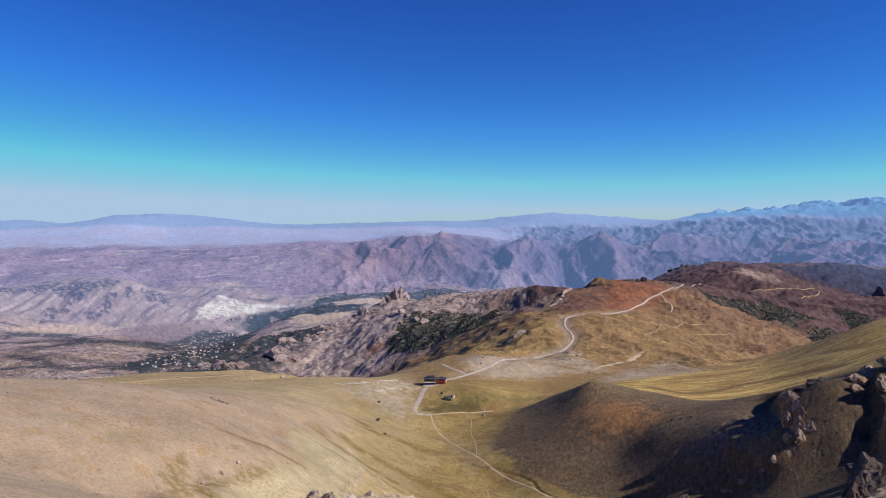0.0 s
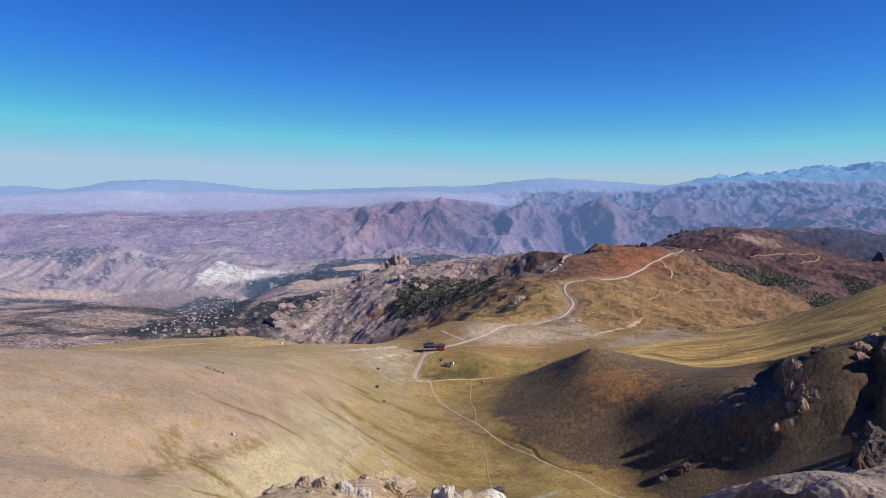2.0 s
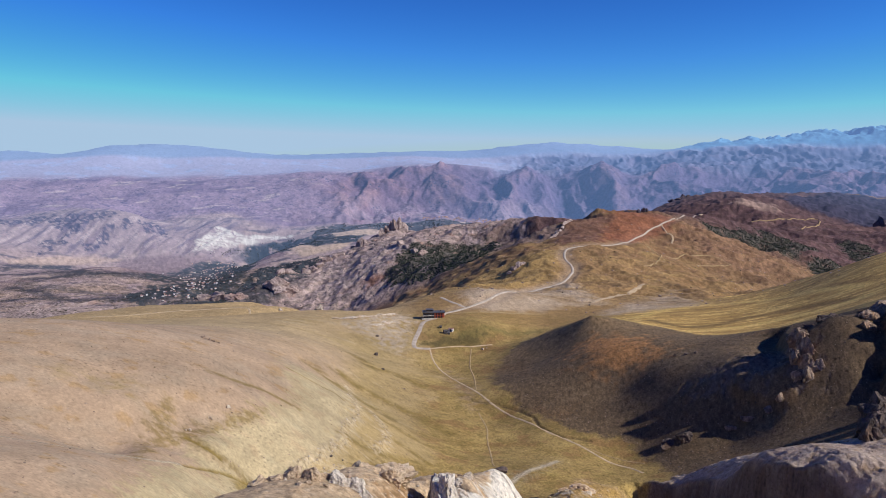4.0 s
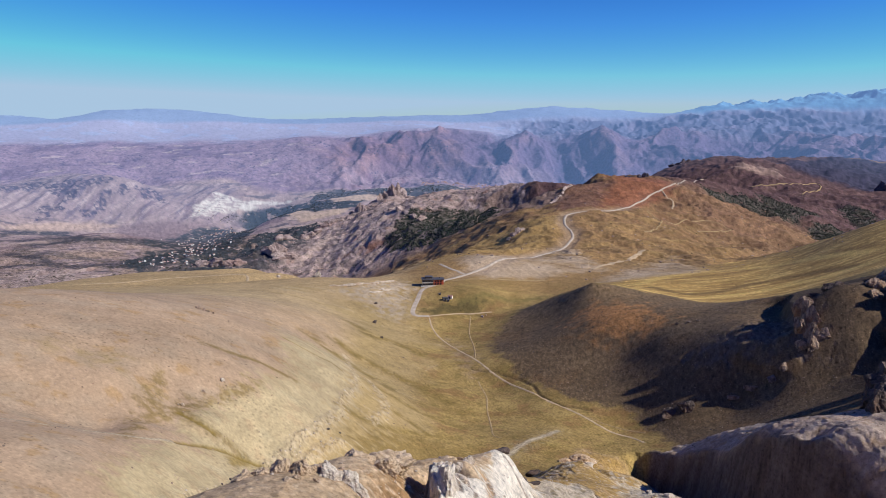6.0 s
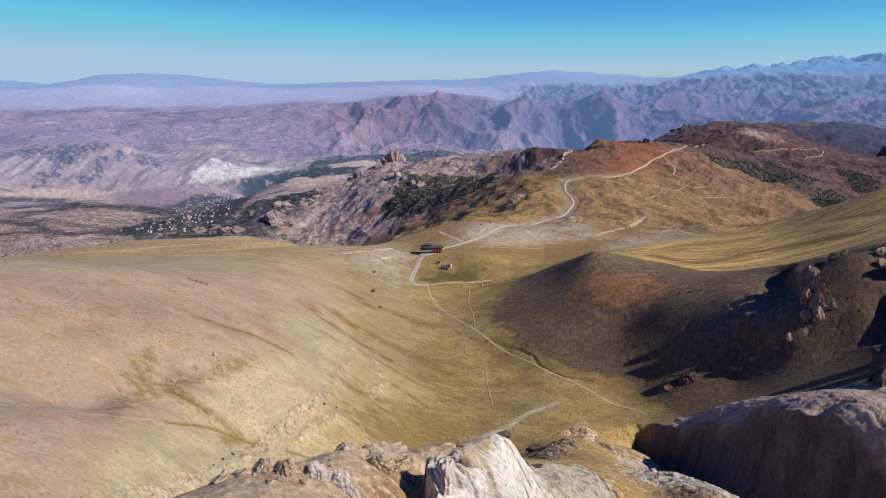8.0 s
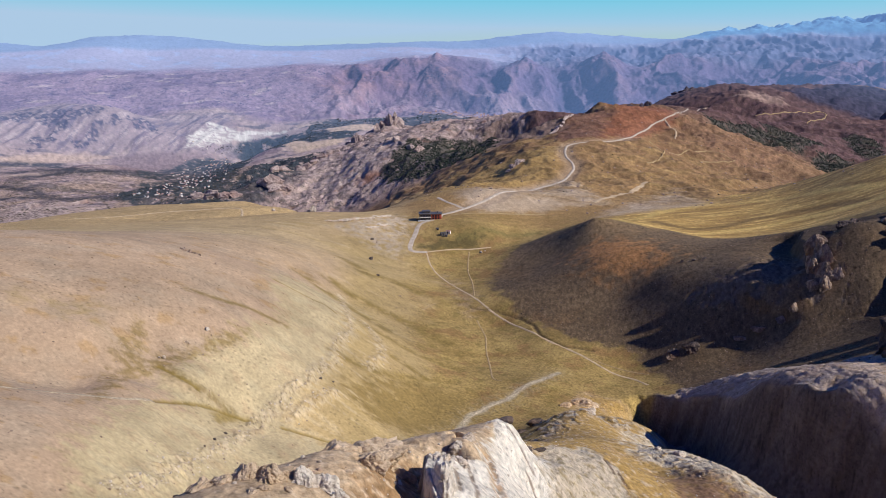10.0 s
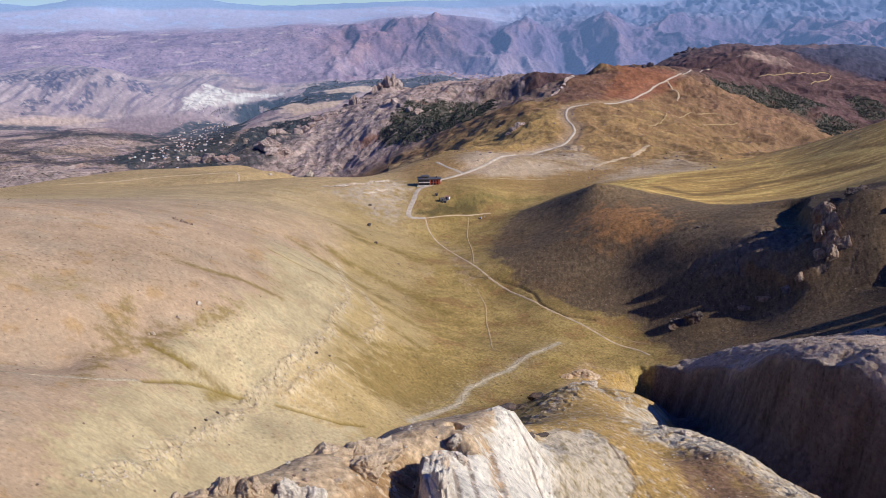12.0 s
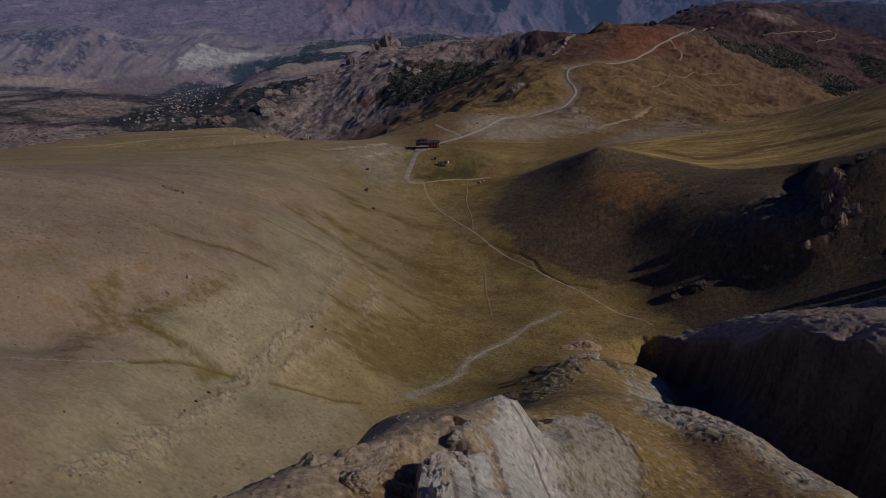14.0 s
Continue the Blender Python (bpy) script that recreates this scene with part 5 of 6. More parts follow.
outcrop("rock_outcrop", "dark jagged crag beside the ravine", [(150, 250, 8, 6, 8, 20), (158, 262, 7, 6, 8, 0), (143, 243, 5, 4, 6, 50), (166, 275, 7, 6, 8, 10)], dark_rock, sub=4, seed=6, group=CRAGS)
outcrop("rock_outcrop", "low dark rocks half sunk in the slope", [(134, 394, 2.2, 1.2, 1.2, 0), (138, 391, 1.6, 1.1, 1.0, 20), (129, 397, 1.4, 1, 0.9, 0)], dark_rock, seed=7, group=CRAGS)

SPUR = "rocks along the front spur"
outcrop("rock_outcrop", "pale rock knob with a dark hollow side on the spur", [(52, 262, 6, 3, 2.6, 10), (46, 259, 4, 2.4, 1.8, 0)], pale_rock, sub=4, seed=8, group=SPUR)
outcrop("rock_outcrop", "low grey rock back in ochre grass", [(56, 286, 6, 3, 2.2, 0), (49, 283, 3.5, 2, 1.5, 20)], ochre_rock, sub=4, seed=9, group=SPUR)
outcrop("rock_outcrop", "flat dark rock ledge on the spur", [(31, 236, 4.5, 1.6, 1.3, 10), (25, 230, 3, 1.4, 1.0, 20)], dark_rock, sub=4, seed=10, group=SPUR)
outcrop("rock_outcrop", "pale split rock with a black cleft on the spur", [(2.6, 124.5, 1.5, 1.0, 1.1, 30), (4.2, 126, 1.2, 0.9, 0.8, 10)], pale_rock, sub=4, seed=11, group=SPUR, sink=0.46)
outcrop("rock_outcrop", "orange-brown broken crag in brown earth", [(-8, 108, 4.4, 3.4, 2.5, 20), (-5.2, 109.5, 3.0, 2.4, 1.9, 0), (-11, 106, 3.2, 2.4, 1.9, 60), (-7.2, 104, 3.2, 2.6, 2.0, 10)], ochre_rock, sub=5, seed=12, group=SPUR, sink=0.62)
outcrop("rock_outcrop", "row of cream rock teeth at the spur's edge", [(-15.5, 95.5, 1.9, 1.6, 1.8, 10), (-17.4, 95, 2.1, 1.7, 2.0, 50), (-19.4, 94.5, 2.0, 1.6, 1.7, 0), (-13.9, 96.4, 1.3, 1.1, 1.2, 20), (-21.2, 93.6, 1.9, 1.5, 1.4, 30)], ochre_rock, sub=5, seed=13, group=SPUR, sink=0.6)
outcrop("rock_outcrop", "thin ochre ledge on the spur's skyline", [(-7, 118.5, 1.1, 0.5, 0.4, 15), (-10, 116, 0.8, 0.5, 0.35, 15)], ochre_rock, sub=3, seed=14, group=SPUR)
outcrop("rock_outcrop", "small dark rocks at the crest of the spur", [(11, 141, 1.8, 1, 0.8, 10), (14.5, 146, 2.2, 1, 0.8, 20), (18, 151, 1.6, 0.8, 0.6, 0)], dark_rock, sub=3, seed=15, group=SPUR)
outcrop("rock_outcrop", "grey broken rock in the pale rock strip", [(55, 181, 1.8, 1.4, 1.0, 10), (58, 178, 1.4, 1.0, 0.8, 40), (52, 186, 1.2, 1.0, 0.7, 0)], pale_rock, sub=3, seed=16, group=SPUR)
outcrop("rock_outcrop", "grey rocks at the ravine's rim", [(62, 206, 2.4, 1.6, 1.2, 10), (66, 219, 2.6, 1.8, 1.5, 30), (69, 232, 2.0, 1.6, 1.2, 0), (60, 196, 1.6, 1.2, 0.9, 0)], pale_rock, sub=3, seed=17, group=SPUR)

outcrop("rock_outcrop", "white limestone block at the foot of the spur", [(-10.4, 96.6, 2.3, 1.9, 1.9, 10), (-12.3, 95.8, 1.9, 1.7, 1.7, 40), (-9.0, 95.4, 1.7, 1.8, 1.7, 70)], white_rock, sub=5, seed=18, group=SPUR, sink=0.62)
outcrop("rock_outcrop", "white limestone cliff with a broken shaded face", [(0.6, 101, 2.2, 3.4, 3.0, 5), (0.1, 106.5, 2.0, 3.4, 2.8, -8), (0.0, 112, 1.9, 3.2, 2.6, 4), (0.9, 116.6, 1.9, 2.2, 2.0, -20), (2.8, 118.6, 2.0, 1.4, 1.4, 20)], white_rock, sub=5, seed=19, group=SPUR, sink=0.66)
rng = random.Random(8)
for k in range(14):
    x, y, s = rng.uniform(-19, -3), 0.0, rng.uniform(0.25, 0.6)
    y = 104 + 0.45 * x + rng.uniform(-6, 7)
    outcrop("rock", "ochre rock half sunk in brown earth", [(x, y, s * 1.3, s, s * 0.8, rng.uniform(0, 180))], ochre_rock, "rock", 3, 300 + k, "rocks half sunk in the spur", 0.5)
outcrop("boulder", "row of dark brown upright boulders on the bare slope", [(-97, 305, 1.5, 0.9, 1.0, 0), (-99.4, 306, 1.1, 0.8, 1.2, 0), (-94.8, 304.4, 1.2, 0.8, 0.9, 0), (-93.0, 304, 1.0, 0.8, 0.7, 20), (-101, 307, 0.8, 0.6, 0.7, 0)], brown_rock, seed=20)
WHITE = "boulders on the tan slope"
for k, (x, y, s, m, words) in enumerate([
    (-69, 219, 1.0, pale_rock, "white boulder in tan grass"), (-66.7, 228.8, 1.1, pale_rock, "white split boulder in tan grass"),
    (-70.8, 207, 0.9, pale_rock, "white boulder above a brown furrow"), (-71.6, 206, 0.6, pale_rock, "small white boulder in tan grass"),
    (-85, 298, 0.8, brown_rock, "small brown boulder on bare earth"), (-48, 518, 2.6, dark_rock, "large dark boulder on the slope"),
    (-37, 448, 1.6, dark_rock, "dark boulder in yellow grass"), (-22, 419, 1.0, brown_rock, "brown boulder in yellow grass"),
    (32, 558, 1.7, pale_rock, "white boulder beside the path"), (35, 560, 0.9, pale_rock, "small white boulder beside the path"),
    (-199, 877, 3.2, pale_rock, "large white boulder in the field"), (-51, 560, 1.6, dark_rock, "dark boulder on the bank"),
    (-47, 556, 1.3, brown_rock, "brown boulder on the bank"), (-49.5, 171, 0.45, dark_rock, "dark upright stone in a ledge"),
    (-49.8, 178, 0.55, dark_rock, "dark upright stone in a ledge"), (-50, 186, 0.55, dark_rock, "dark split stone in a ledge"),
    (-36, 235, 0.8, dark_rock, "dark stone in yellow grass"), (-33, 240, 0.6, dark_rock, "small dark stone in yellow grass"), (-2, 596, 0.9, dark_rock, "dark boulder below the hut"),
]):
    outcrop("boulder", words, [(x, y, s, s * 0.8, s * 0.75, 37 * k)], m, "boulder", 2 if s < 1.5 else 3, 40 + k, WHITE)
outcrop("rock_outcrop", "white pointed rock on the skyline of the slope", [(-116, 676, 4, 3, 5, 0), (-120, 678, 4, 3, 3, 20)], pale_rock, seed=70)
for k, (x, y, l, yaw) in enumerate([(-78, 590, 11, 12), (-60, 606, 12, 25), (-70, 598, 7, 20), (-48, 628, 9, 35), (-52, 585, 6, 30), (-44, 596, 7, 40)]):
    outcrop("rock_ledge", "pale layered rock ledge in the grassy bank", [(x, y, l, 1.6, 1.6, yaw), (x - l * 0.7, y - l * 0.25, l * 0.5, 1.3, 1.2, yaw)], pale_rock, "rock", 3, 80 + k, "ledges beside the hut")

FAR = "far crags"
outcrop("rock_outcrop", "white crag in the shaded flank of the grassy hill", [(104, 978, 6, 5, 7, 20), (98, 972, 5, 4, 5, 0), (111, 990, 6, 4, 5, 10), (92, 966, 6, 4, 3, 0), (107, 984, 6, 5, 6, 30)], castle_rock, seed=90, group=FAR)
outcrop("rock_outcrop", "pale rock rib down the side of the red hill", [(191 + 8 * k, 1254 + 18 * k, 4.5, 15, 3 + 1.2 * (k % 3), -24) for k in range(8)], castle_rock, seed=91, group=FAR)
outcrop("rock_outcrop", "small dark crag on the red hilltop", [(420, 1530, 6, 5, 7, 0), (432, 1540, 7, 6, 10, 20), (441, 1545, 4, 4, 7, 0), (385, 1500, 8, 5, 5, 0)], far_dark_rock, seed=92, group=FAR)
outcrop("rock_outcrop", "dark double crag on the far saddle", [(905, 2690, 20, 16, 20, 0), (885, 2684, 22, 16, 13, 0), (925, 2700, 16, 14, 15, 0), (862, 2674, 18, 14, 8, 0)], far_dark_rock, seed=93, group=FAR)
outcrop("rock_outcrop", "dark upright rock tower among far hills", [(1340, 2180, 20, 18, 28, 0), (1358, 2190, 16, 14, 18, 0)], far_dark_rock, seed=94, group=FAR)
outcrop("rock_outcrop", "castle-like limestone crag with jagged towers", [(-157, 2440, 32, 24, 26, 0), (-186, 2430, 20, 20, 22, 0), (-130, 2450, 24, 22, 24, 0), (-204, 2420, 14, 16, 20, 0), (-105, 2440, 24, 20, 16, 0), (-172, 2436, 12, 12, 36, 0), (-147, 2440, 12, 12, 38, 0), (-78, 2430, 22, 18, 11, 0), (-160, 2425, 14, 12, 30, 0)], castle_rock, sub=4, seed=95, group=FAR)
outcrop("rock_outcrop", "split limestone tower above the wooded slope", [(-237, 2170, 14, 12, 26, 0), (-252, 2175, 12, 11, 20, 0), (-223, 2175, 13, 12, 18, 0), (-243, 2165, 8, 8, 32, 0), (-268, 2180, 16, 12, 10, 0)], castle_rock, sub=4, seed=96, group=FAR)
outcrop("rock_outcrop", "row of limestone teeth along the ridge", [(-70 + 17 * k, 2390 - 9 * k, 14, 12, 8 + 5 * ((k * 5) % 4), 20 * k) for k in range(8)], castle_rock, seed=97, group=FAR)
outcrop("rock_outcrop", "pale limestone ribs down the castle ridge", [(-300 - 16 * k, 2090 - 26 * k, 24, 17, 9 + 4 * (k % 3), 30 * k) for k in range(9)], castle_rock, seed=98, group=FAR)
outcrop("rock_outcrop", "limestone cliff at the mouth of the gorge", [(-400, 1702, 30, 22, 24, 20), (-420, 1720, 24, 20, 20, 0), (-384, 1690, 26, 20, 15, 30), (-360, 1690, 30, 20, 12, 0)], castle_rock, sub=4, seed=99, group=FAR)
outcrop("rock_outcrop", "pale crag that rises behind the yellow field", [(-519, 1640, 26, 20, 18, 0), (-492, 1640, 26, 18, 12, 0), (-546, 1640, 24, 18, 12, 0), (-466, 1644, 22, 16, 9, 0)], castle_rock, sub=4, seed=100, group=FAR)
outcrop("rock_outcrop", "long pale rock hill behind the yellow field", [(-905 + 34 * k, 1540 + 14 * k, 46, 34, 11 + 4 * ((k * 3) % 4), 15 * k) for k in range(6)], castle_rock, sub=4, seed=101, group=FAR, sink=0.72)
outcrop("rock_outcrop", "jagged pale ribs on the wooded slope", [(-150 + 21 * k, 1960 - 52 * k, 17, 13, 7 + 3 * (k % 3), 40 * k) for k in range(6)], castle_rock, seed=102, group=FAR)


# ---- scattered stones, bushes and woods: too many to count ----
def scatter(name, label, category, spots, shape, material):
    """Many small copies of a shape (places, triangles) joined into one mesh: x, y, size and turn."""
    base, tris = shape
    x, y, size, turn = (np.array(c, float) for c in zip(*spots))
    z = level(x, y)
    rng = np.random.RandomState(len(spots))
    v = base[None] * size[:, None, None] * (1 + 0.25 * rng.uniform(-1, 1, (len(spots), len(base), 3)))
    c, s = np.cos(turn)[:, None], np.sin(turn)[:, None]
    vx, vy = v[..., 0] * c - v[..., 1] * s, v[..., 0] * s + v[..., 1] * c
    v = np.stack([vx + x[:, None], vy + y[:, None], v[..., 2] + z[:, None]], -1).reshape(-1, 3)
    f = (np.array(tris)[None] + (np.arange(len(spots)) * len(base))[:, None, None]).reshape(-1, 3)
    data = bpy.data.meshes.new(name)
    data.from_pydata(v.tolist(), [], f.tolist())
    data.materials.append(material)
    return tagged(new(name, data), label, category, kind="stuff")


def ball(flat=0.75, lift=0.35, sub=1):
    bm = bmesh.new()
    bmesh.ops.create_icosphere(bm, subdivisions=sub, radius=1.0)
    bm.verts.ensure_lookup_table()
    base = np.array([[v.co.x, v.co.y, v.co.z * flat + lift] for v in bm.verts])
    tris = [[v.index for v in f.verts] for f in bm.faces]
    bm.free()
    return base, tris


def conifer():
    """A short trunk and three ragged tiers of branches."""
    base, tris = [], []
    for r, z, n in ((0.06, 0.0, 3), (0.05, 0.35, 3)):
        base += [(r * math.cos(2 * math.pi * k / n), r * math.sin(2 * math.pi * k / n), z) for k in range(n)]
    for k in range(3):
        a, b = k, (k + 1) % 3
        tris += [(a, b, b + 3), (a, b + 3, a + 3)]
    for r, lo, hi in ((0.42, 0.18, 0.85), (0.34, 0.5, 1.15), (0.22, 0.85, 1.45)):
        o = len(base)
        base += [(r * (1 + 0.3 * (k % 2)) * math.cos(2 * math.pi * k / 6), r * (1 + 0.3 * (k % 2)) * math.sin(2 * math.pi * k / 6), lo - 0.08 * (k % 2)) for k in range(6)] + [(0, 0, hi)]
        tris += [(o + k, o + (k + 1) % 6, o + 6) for k in range(6)]
    return np.array(base, float), tris


def strewn(count, mask, lo, hi, seed, small=0.0):
    """Places where the mask is high, spread evenly over the view of the land."""
    rng = np.random.RandomState(seed)
    weight = (mask * (R ** (2 - small))).ravel()
    cell = rng.choice(weight.size, count, p=weight / weight.sum())
    a, b = np.unravel_index(cell, R.shape)
    x = GX[a, b] * (1 + 0.004 * rng.uniform(-1, 1, count))
    y = GY[a, b] * (1 + 0.004 * rng.uniform(-1, 1, count))
    size = lo + (hi - lo) * rng.uniform(0, 1, count) ** 2.5
    return list(zip(x, y, size, rng.uniform(0, 6.28, count)))


view = (np.abs(az) < radians(34)).astype(float)
scatter("stones", "loose brown and grey stones strewn over the dark slope", "stones", strewn(1800, cone * view * (R < 470), 0.08, 0.42, 1, 1.0), ball(0.7, 0.2), dark_rock)
scatter("stones", "pale brown stones that speckle the dark scree", "stones", strewn(3000, cone * view * (R < 470), 0.06, 0.3, 21, 1.0), ball(0.7, 0.2), brown_rock)
scatter("stones", "pale stones strewn along ledges of the tan slope", "stones", strewn(500, np.clip(ledges, 0, 1) * view, 0.08, 0.38, 2, 1.0), ball(0.8, 0.2), pale_rock)
scatter("stones", "small stones scattered over tan grass and earth", "stones", strewn(1400, m_left * m_near * view * (R > 95), 0.08, 0.34, 3, 1.2), ball(0.7, 0.15), brown_rock)
scatter("stones", "loose stones on the ochre spur", "stones", strewn(1300, spur * view * (R > 95) * (R < 300), 0.06, 0.28, 4, 1.0), ball(0.7, 0.15), pale_rock)
scatter("stones", "loose grey rocks on the ridges beyond the hut", "stones", strewn(900, view * smooth(R, 640, 700) * (1 - smooth(R, 1500, 1700)) * (az > -0.02), 0.3, 1.5, 9, 1.0), ball(0.7, 0.2), castle_rock)
scatter("bushes", "low dark thorn bushes dotted over dry grass", "bushes", strewn(1500, view * m_near * (R > 250) * (0.25 + cone + 0.3 * (1 - m_left)), 0.10, 0.32, 5, 1.0), ball(0.6, 0.2), thorn_mat)
scatter("bushes", "dark junipers dotted over the brown hills", "bushes", strewn(700, view * smooth(R, 700, 900) * (1 - smooth(R, 2600, 2800)) * (az > 0), 0.3, 1.2, 6, 0.8), ball(0.7, 0.3), leaf_mat)
scatter("woodland", "dark juniper and pine wood on the castle slope", "wood", strewn(5200, wood * view * (az < 0.1) * (1 - smooth(on(wood, 1.6, 5, 103, 0.55, polar=True), 0.05, 0.3)), 0.8, 2.0, 7, 0.4), ball(1.0, 0.6), leaf_mat)
scatter("woodland", "dark pine wood on the reddish hill", "wood", strewn(5200, wood * view * (az > 0.1), 1.1, 2.7, 8, 0.4), conifer(), leaf_mat)
scatter("woodland", "dark orchards and poplars round the village", "wood", strewn(6500, low_wood * view * (0.0 + smooth(on(low_wood, 3, 5, 107, 0.55, polar=True), -0.35, 0.0)) * (low_wood > 0.62) * (quarry < 0.02), 0.9, 2.3, 10, 0.2), ball(0.9, 0.6), far_leaf_mat)
scatter("woodland", "scattered dark trees over the castle ridge", "wood", strewn(1200, view * castle * (R > 1500) * (R < 2450), 0.6, 1.5, 11, 0.4), ball(0.9, 0.6), far_leaf_mat)


# ---- the village in the valley ----
house_wall = plain_material("limewash", (0.74, 0.70, 0.64), 0.85, 2.0, 0.12)
house_pink = plain_material("pink_render", (0.60, 0.43, 0.38), 0.85, 2.0, 0.12)
tile_mat = plain_material("clay_tiles", (0.40, 0.24, 0.20), 0.85, 1.0, 0.2)
tin_mat = plain_material("tin_roof", (0.50, 0.48, 0.50), 0.5, 1.5, 0.15)
pane_mat = plain_material("dark_pane", (0.04, 0.045, 0.055), 0.15, 1.0, 0.1)


def box(bm, x0, x1, y0, y1, z0, z1):
    v = [bm.verts.new(p) for p in ((x0, y0, z0), (x1, y0, z0), (x1, y1, z0), (x0, y1, z0), (x0, y0, z1), (x1, y0, z1), (x1, y1, z1), (x0, y1, z1))]
    for f in ((0, 3, 2, 1), (4, 5, 6, 7), (0, 1, 5, 4), (1, 2, 6, 5), (2, 3, 7, 6), (3, 0, 4, 7)):
        bm.faces.new([v[i] for i in f])


def village_house(l, w, h, wall_mat, roof_mat, label):
    house = tagged(new("house"), label, "house", "houses of the valley village")
    bm = bmesh.new()
    box(bm, -l / 2, l / 2, -w / 2, w / 2, -2.0, h)
    place_part("wall", bm, wall_mat, house)
    bm = bmesh.new()
    e = 0.6
    low = [bm.verts.new(p) for p in ((-l / 2 - e, -w / 2 - e, h), (l / 2 + e, -w / 2 - e, h), (l / 2 + e, w / 2 + e, h), (-l / 2 - e, w / 2 + e, h))]
    top = [bm.verts.new((-l / 4, 0, h + w * 0.28)), bm.verts.new((l / 4, 0, h + w * 0.28))]
    for f in ((low[0], low[1], top[1], top[0]), (low[1], low[2], top[1]), (low[2], low[3], top[0], top[1]), (low[3], low[0], top[0]), (low[3], low[2], low[1], low[0])):
        bm.faces.new(f)
    place_part("roof", bm, roof_mat, house)
    for k in (-1, 1):
        bm = bmesh.new()
        box(bm, k * l / 4 - 0.8, k * l / 4 + 0.8, -w / 2 - 0.06, -w / 2 + 0.1, h * 0.5, h * 0.8)
        place_part("window", bm, pane_mat, house)
    return house


rng = random.Random(5)
kinds = [village_house(12, 9, 6, house_wall, tile_mat, "white village house with a clay tile roof"), village_house(10, 9, 7.5, house_wall, tin_mat, "white village house with a grey tin roof"), village_house(13, 10, 5, house_pink, tile_mat, "pink rendered village house with a tile roof"), village_house(9, 8, 5, house_pink, tin_mat, "small pink village house with a tin roof")]
for k in range(270):
    i = rng.random() ** 0.9 * (len(STREET) - 1.001)
    a, b = STREET[int(i)], STREET[int(i) + 1]
    u = i - int(i)
    spread = 26 + 14 * math.sin(i * 1.3) + (22 if i < 5 else 30)
    x, y = a[0] * (1 - u) + b[0] * u + rng.gauss(0, spread * 0.9), a[1] * (1 - u) + b[1] * u + rng.gauss(0, spread)
    m = pose(x, y, height_at(x, y), 0, 0, rng.uniform(0, 180)) @ Matrix.Scale(rng.uniform(0.45, 0.72), 4)
    if k < 4:
        kinds[k].matrix_basis = m
    else:
        copy_thing(kinds[rng.choice((0, 0, 1, 2, 2, 3))], m)

bm = bmesh.new()
for k in range(170):
    x, y = rng.uniform(-90, 260), rng.uniform(3215, 3330)
    z = height_at(x, y)
    box(bm, x - 3.5, x + 3.5, y - 3, y + 3, z - 2, z + rng.uniform(2, 4))
tagged(place_part("far_village", bm, house_pink), "far village of tiny white houses along the river", "village", kind="stuff")


# ---- the mountain hut ----
stone_mat = rock_material("hut_stone", (0.20, 0.17, 0.15), (0.10, 0.085, 0.075), (0.16, 0.12, 0.10), 0.6)
red_mat = plain_material("red_paint", (0.40, 0.10, 0.06), 0.7, 0.5, 0.15)
roof_mat = plain_material("dark_sheet_roof", (0.085, 0.08, 0.085), 0.5, 0.8, 0.2)
pale_mat = plain_material("pale_concrete", (0.50, 0.46, 0.42), 0.9, 0.6, 0.15)

hut = tagged(new("mountain_hut"), "two-storey mountain hut, grey stone wing and red wing", "hut")
hut.matrix_basis = pose(-7, 622, height_at(-7, 617) - 0.2, 0, 0, 4)


def hut_box(name, material, *extent, parent=hut, label=""):
    bm = bmesh.new()
    box(bm, *extent)
    bmesh.ops.bevel(bm, geom=bm.edges[:], offset=0.06, segments=1, affect="EDGES")
    return place_part(name, bm, material, parent, label)


hut_box("stone_wing", stone_mat, -9.4, 0.2, -4, 4, -1.5, 5.2)
hut_box("red_wing", red_mat, 0.2, 9.0, -3.4, 3.6, -1.5, 4.9)
hut_box("terrace", pale_mat, -10.6, 10.2, -6.4, -4.004, -2.5, 0.3)
hut_box("roof", roof_mat, -10.0, 0.5, -4.8, 4.6, 5.204, 5.7, label="flat dark sheet roof")
hut_box("roof", roof_mat, 0.504, 9.6, -4.0, 4.2, 4.904, 5.4, label="flat dark sheet roof")
hut_box("upper_storey", stone_mat, -6.5, -0.6, -1.5, 3.4, 5.704, 7.0)
hut_box("roof", roof_mat, -7.0, -0.2, -2.0, 3.9, 7.004, 7.3, label="small upper sheet roof")
hut_box("balcony", pale_mat, -9.6, 0.1, -5.2, -4.004, 2.5, 2.75, label="pale concrete balcony slab")
hut_box("chimney", stone_mat, 5.6, 6.4, 0.5, 1.3, 5.404, 6.6)
for k in range(4):
    for z in (0.7, 3.1):
        w = hut_box("window", pane_mat, -8.7 + 2.3 * k, -7.2 + 2.3 * k, -4.08, -3.9, z, z + 1.4)
        hut_box("sill", pale_mat, -8.8 + 2.3 * k, -7.1 + 2.3 * k, -4.2, -3.95, z - 0.14, z - 0.004, parent=w)
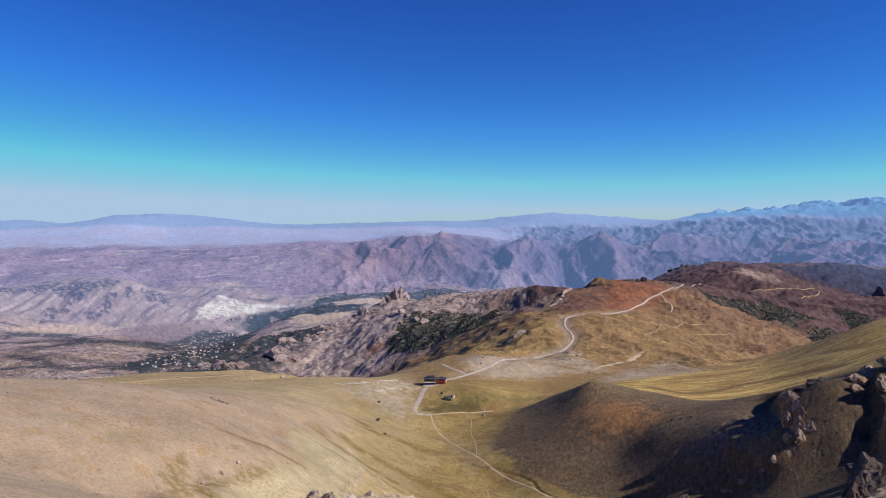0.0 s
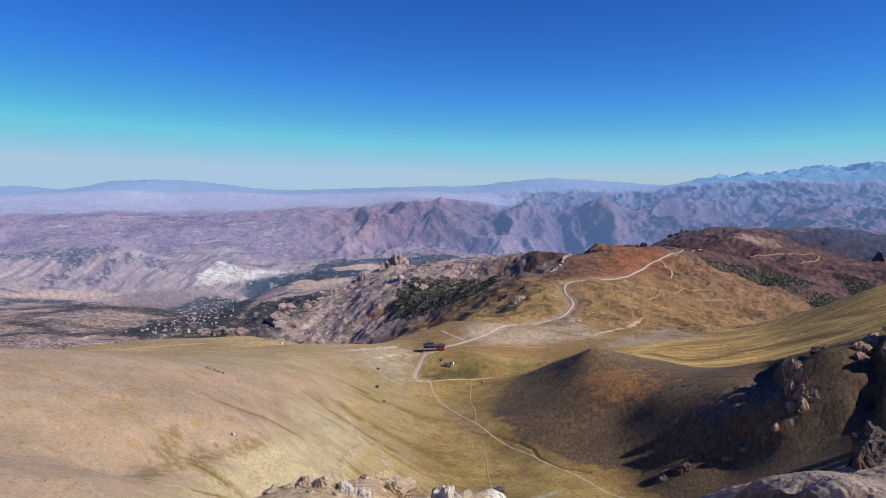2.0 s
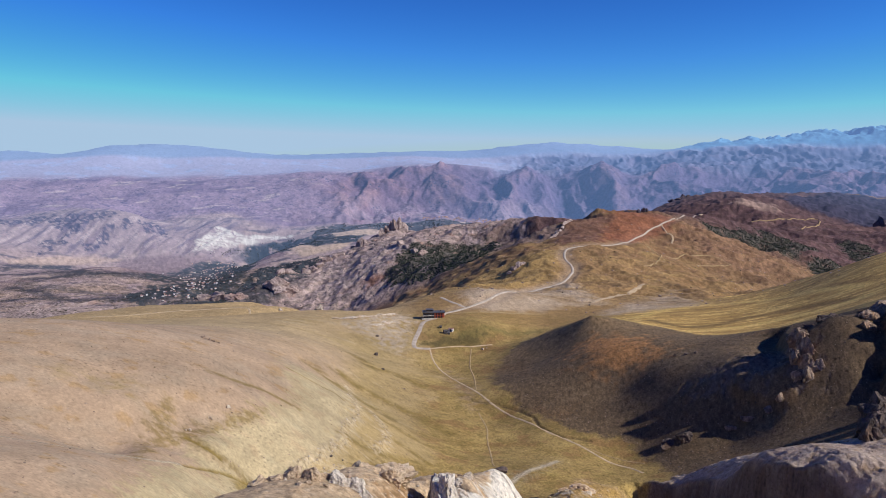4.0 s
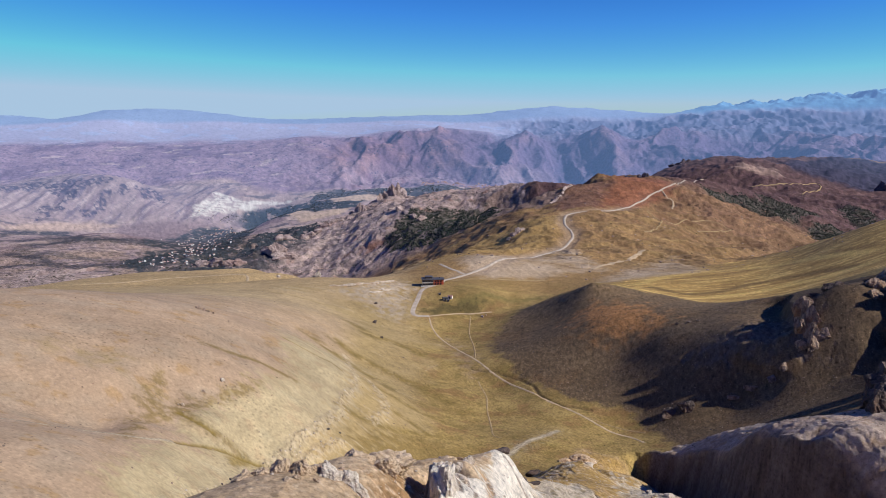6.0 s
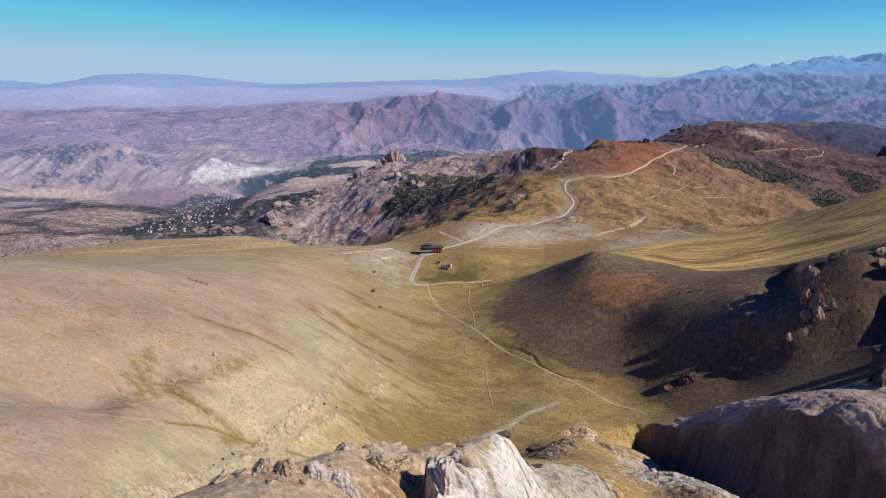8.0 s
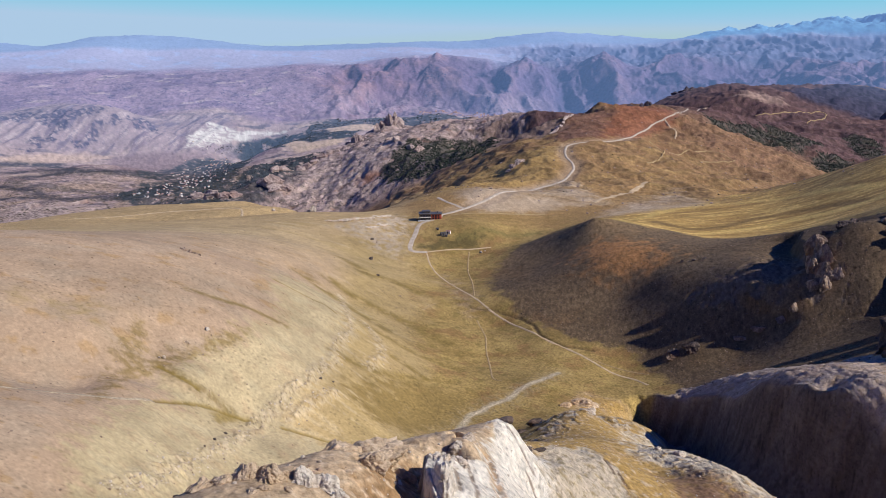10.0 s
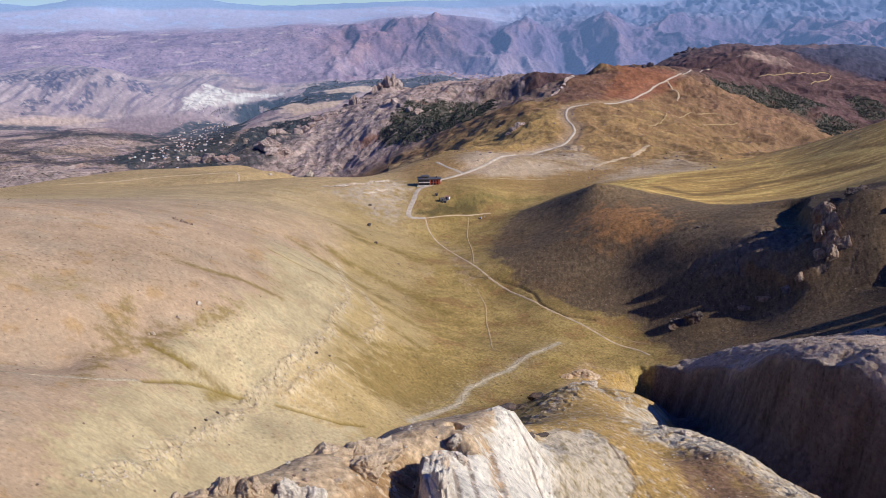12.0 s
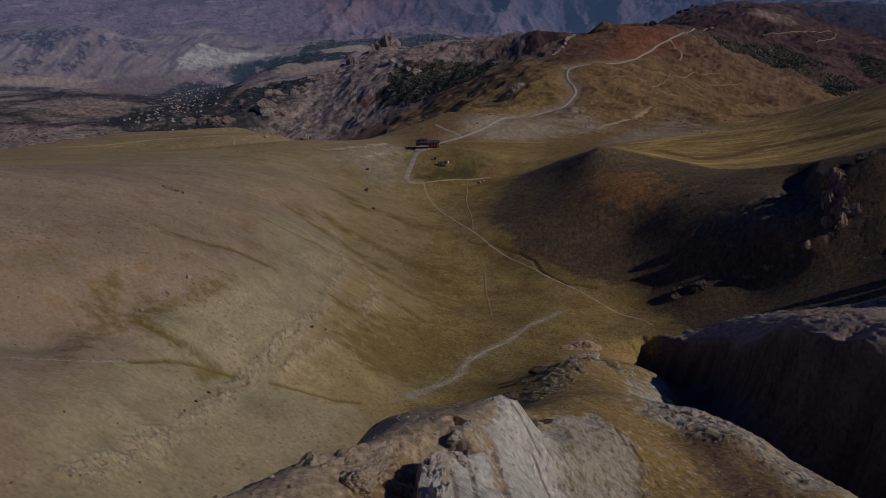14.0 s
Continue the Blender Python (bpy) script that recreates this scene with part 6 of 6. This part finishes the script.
for k in range(4):
    hut_box("pier", red_mat, 0.6 + 2.25 * k, 1.0 + 2.25 * k, -3.9, -3.404, -1.0, 4.9, label="red painted wall pier")
    if k < 3:
        hut_box("window", pane_mat, 1.3 + 2.25 * k, 2.6 + 2.25 * k, -3.48, -3.3, 2.9, 4.4)
        hut_box("window", pane_mat, 1.3 + 2.25 * k, 2.6 + 2.25 * k, -3.48, -3.3, 0.5, 2.2)
for k in range(3):
    hut_box("balcony_post", stone_mat, -9.5 + 4.65 * k, -9.2 + 4.65 * k, -5.1, -4.8, 0.304, 2.5)


def shed(x, y, l, w, h, yaw, wall_mat, cover, label):
    s = tagged(new("shed"), label, "shed", "sheds on the meadow's edge")
    s.matrix_basis = pose(x, y, height_at(x, y) - 0.1, 0, 0, yaw)
    bm = bmesh.new()
    box(bm, -l / 2, l / 2, -w / 2, w / 2, -0.5, h)
    place_part("wall", bm, wall_mat, s)
    bm = bmesh.new()
    a = [bm.verts.new(p) for p in ((-l / 2 - 0.2, -w / 2 - 0.2, h), (l / 2 + 0.2, -w / 2 - 0.2, h), (l / 2 + 0.2, w / 2 + 0.2, h), (-l / 2 - 0.2, w / 2 + 0.2, h), (-l / 2 - 0.2, 0, h + 0.9), (l / 2 + 0.2, 0, h + 0.9))]
    for f in ((0, 1, 5, 4), (2, 3, 4, 5), (1, 2, 5), (3, 0, 4), (3, 2, 1, 0)):
        bm.faces.new([a[i] for i in f])
    place_part("roof", bm, cover, s)
    bm = bmesh.new()
    box(bm, -0.5, 0.5, -w / 2 - 0.05, -w / 2 + 0.05, 0.1, min(1.9, h - 0.1))
    place_part("door", bm, pane_mat, s)


shed(3, 583, 3.2, 2.4, 1.9, 20, stone_mat, roof_mat, "small dark stone shed with a sheet roof")
shed(7.5, 585, 3.6, 2.4, 2.0, -25, house_wall, tile_mat, "small white shed with a reddish roof")
shed(5.6, 580.5, 2.2, 1.8, 1.4, 5, stone_mat, roof_mat, "low dark shelter beside the sheds")
shed(-1, 593, 1.8, 1.4, 1.2, 0, stone_mat, roof_mat, "tiny dark shelter below the hut")
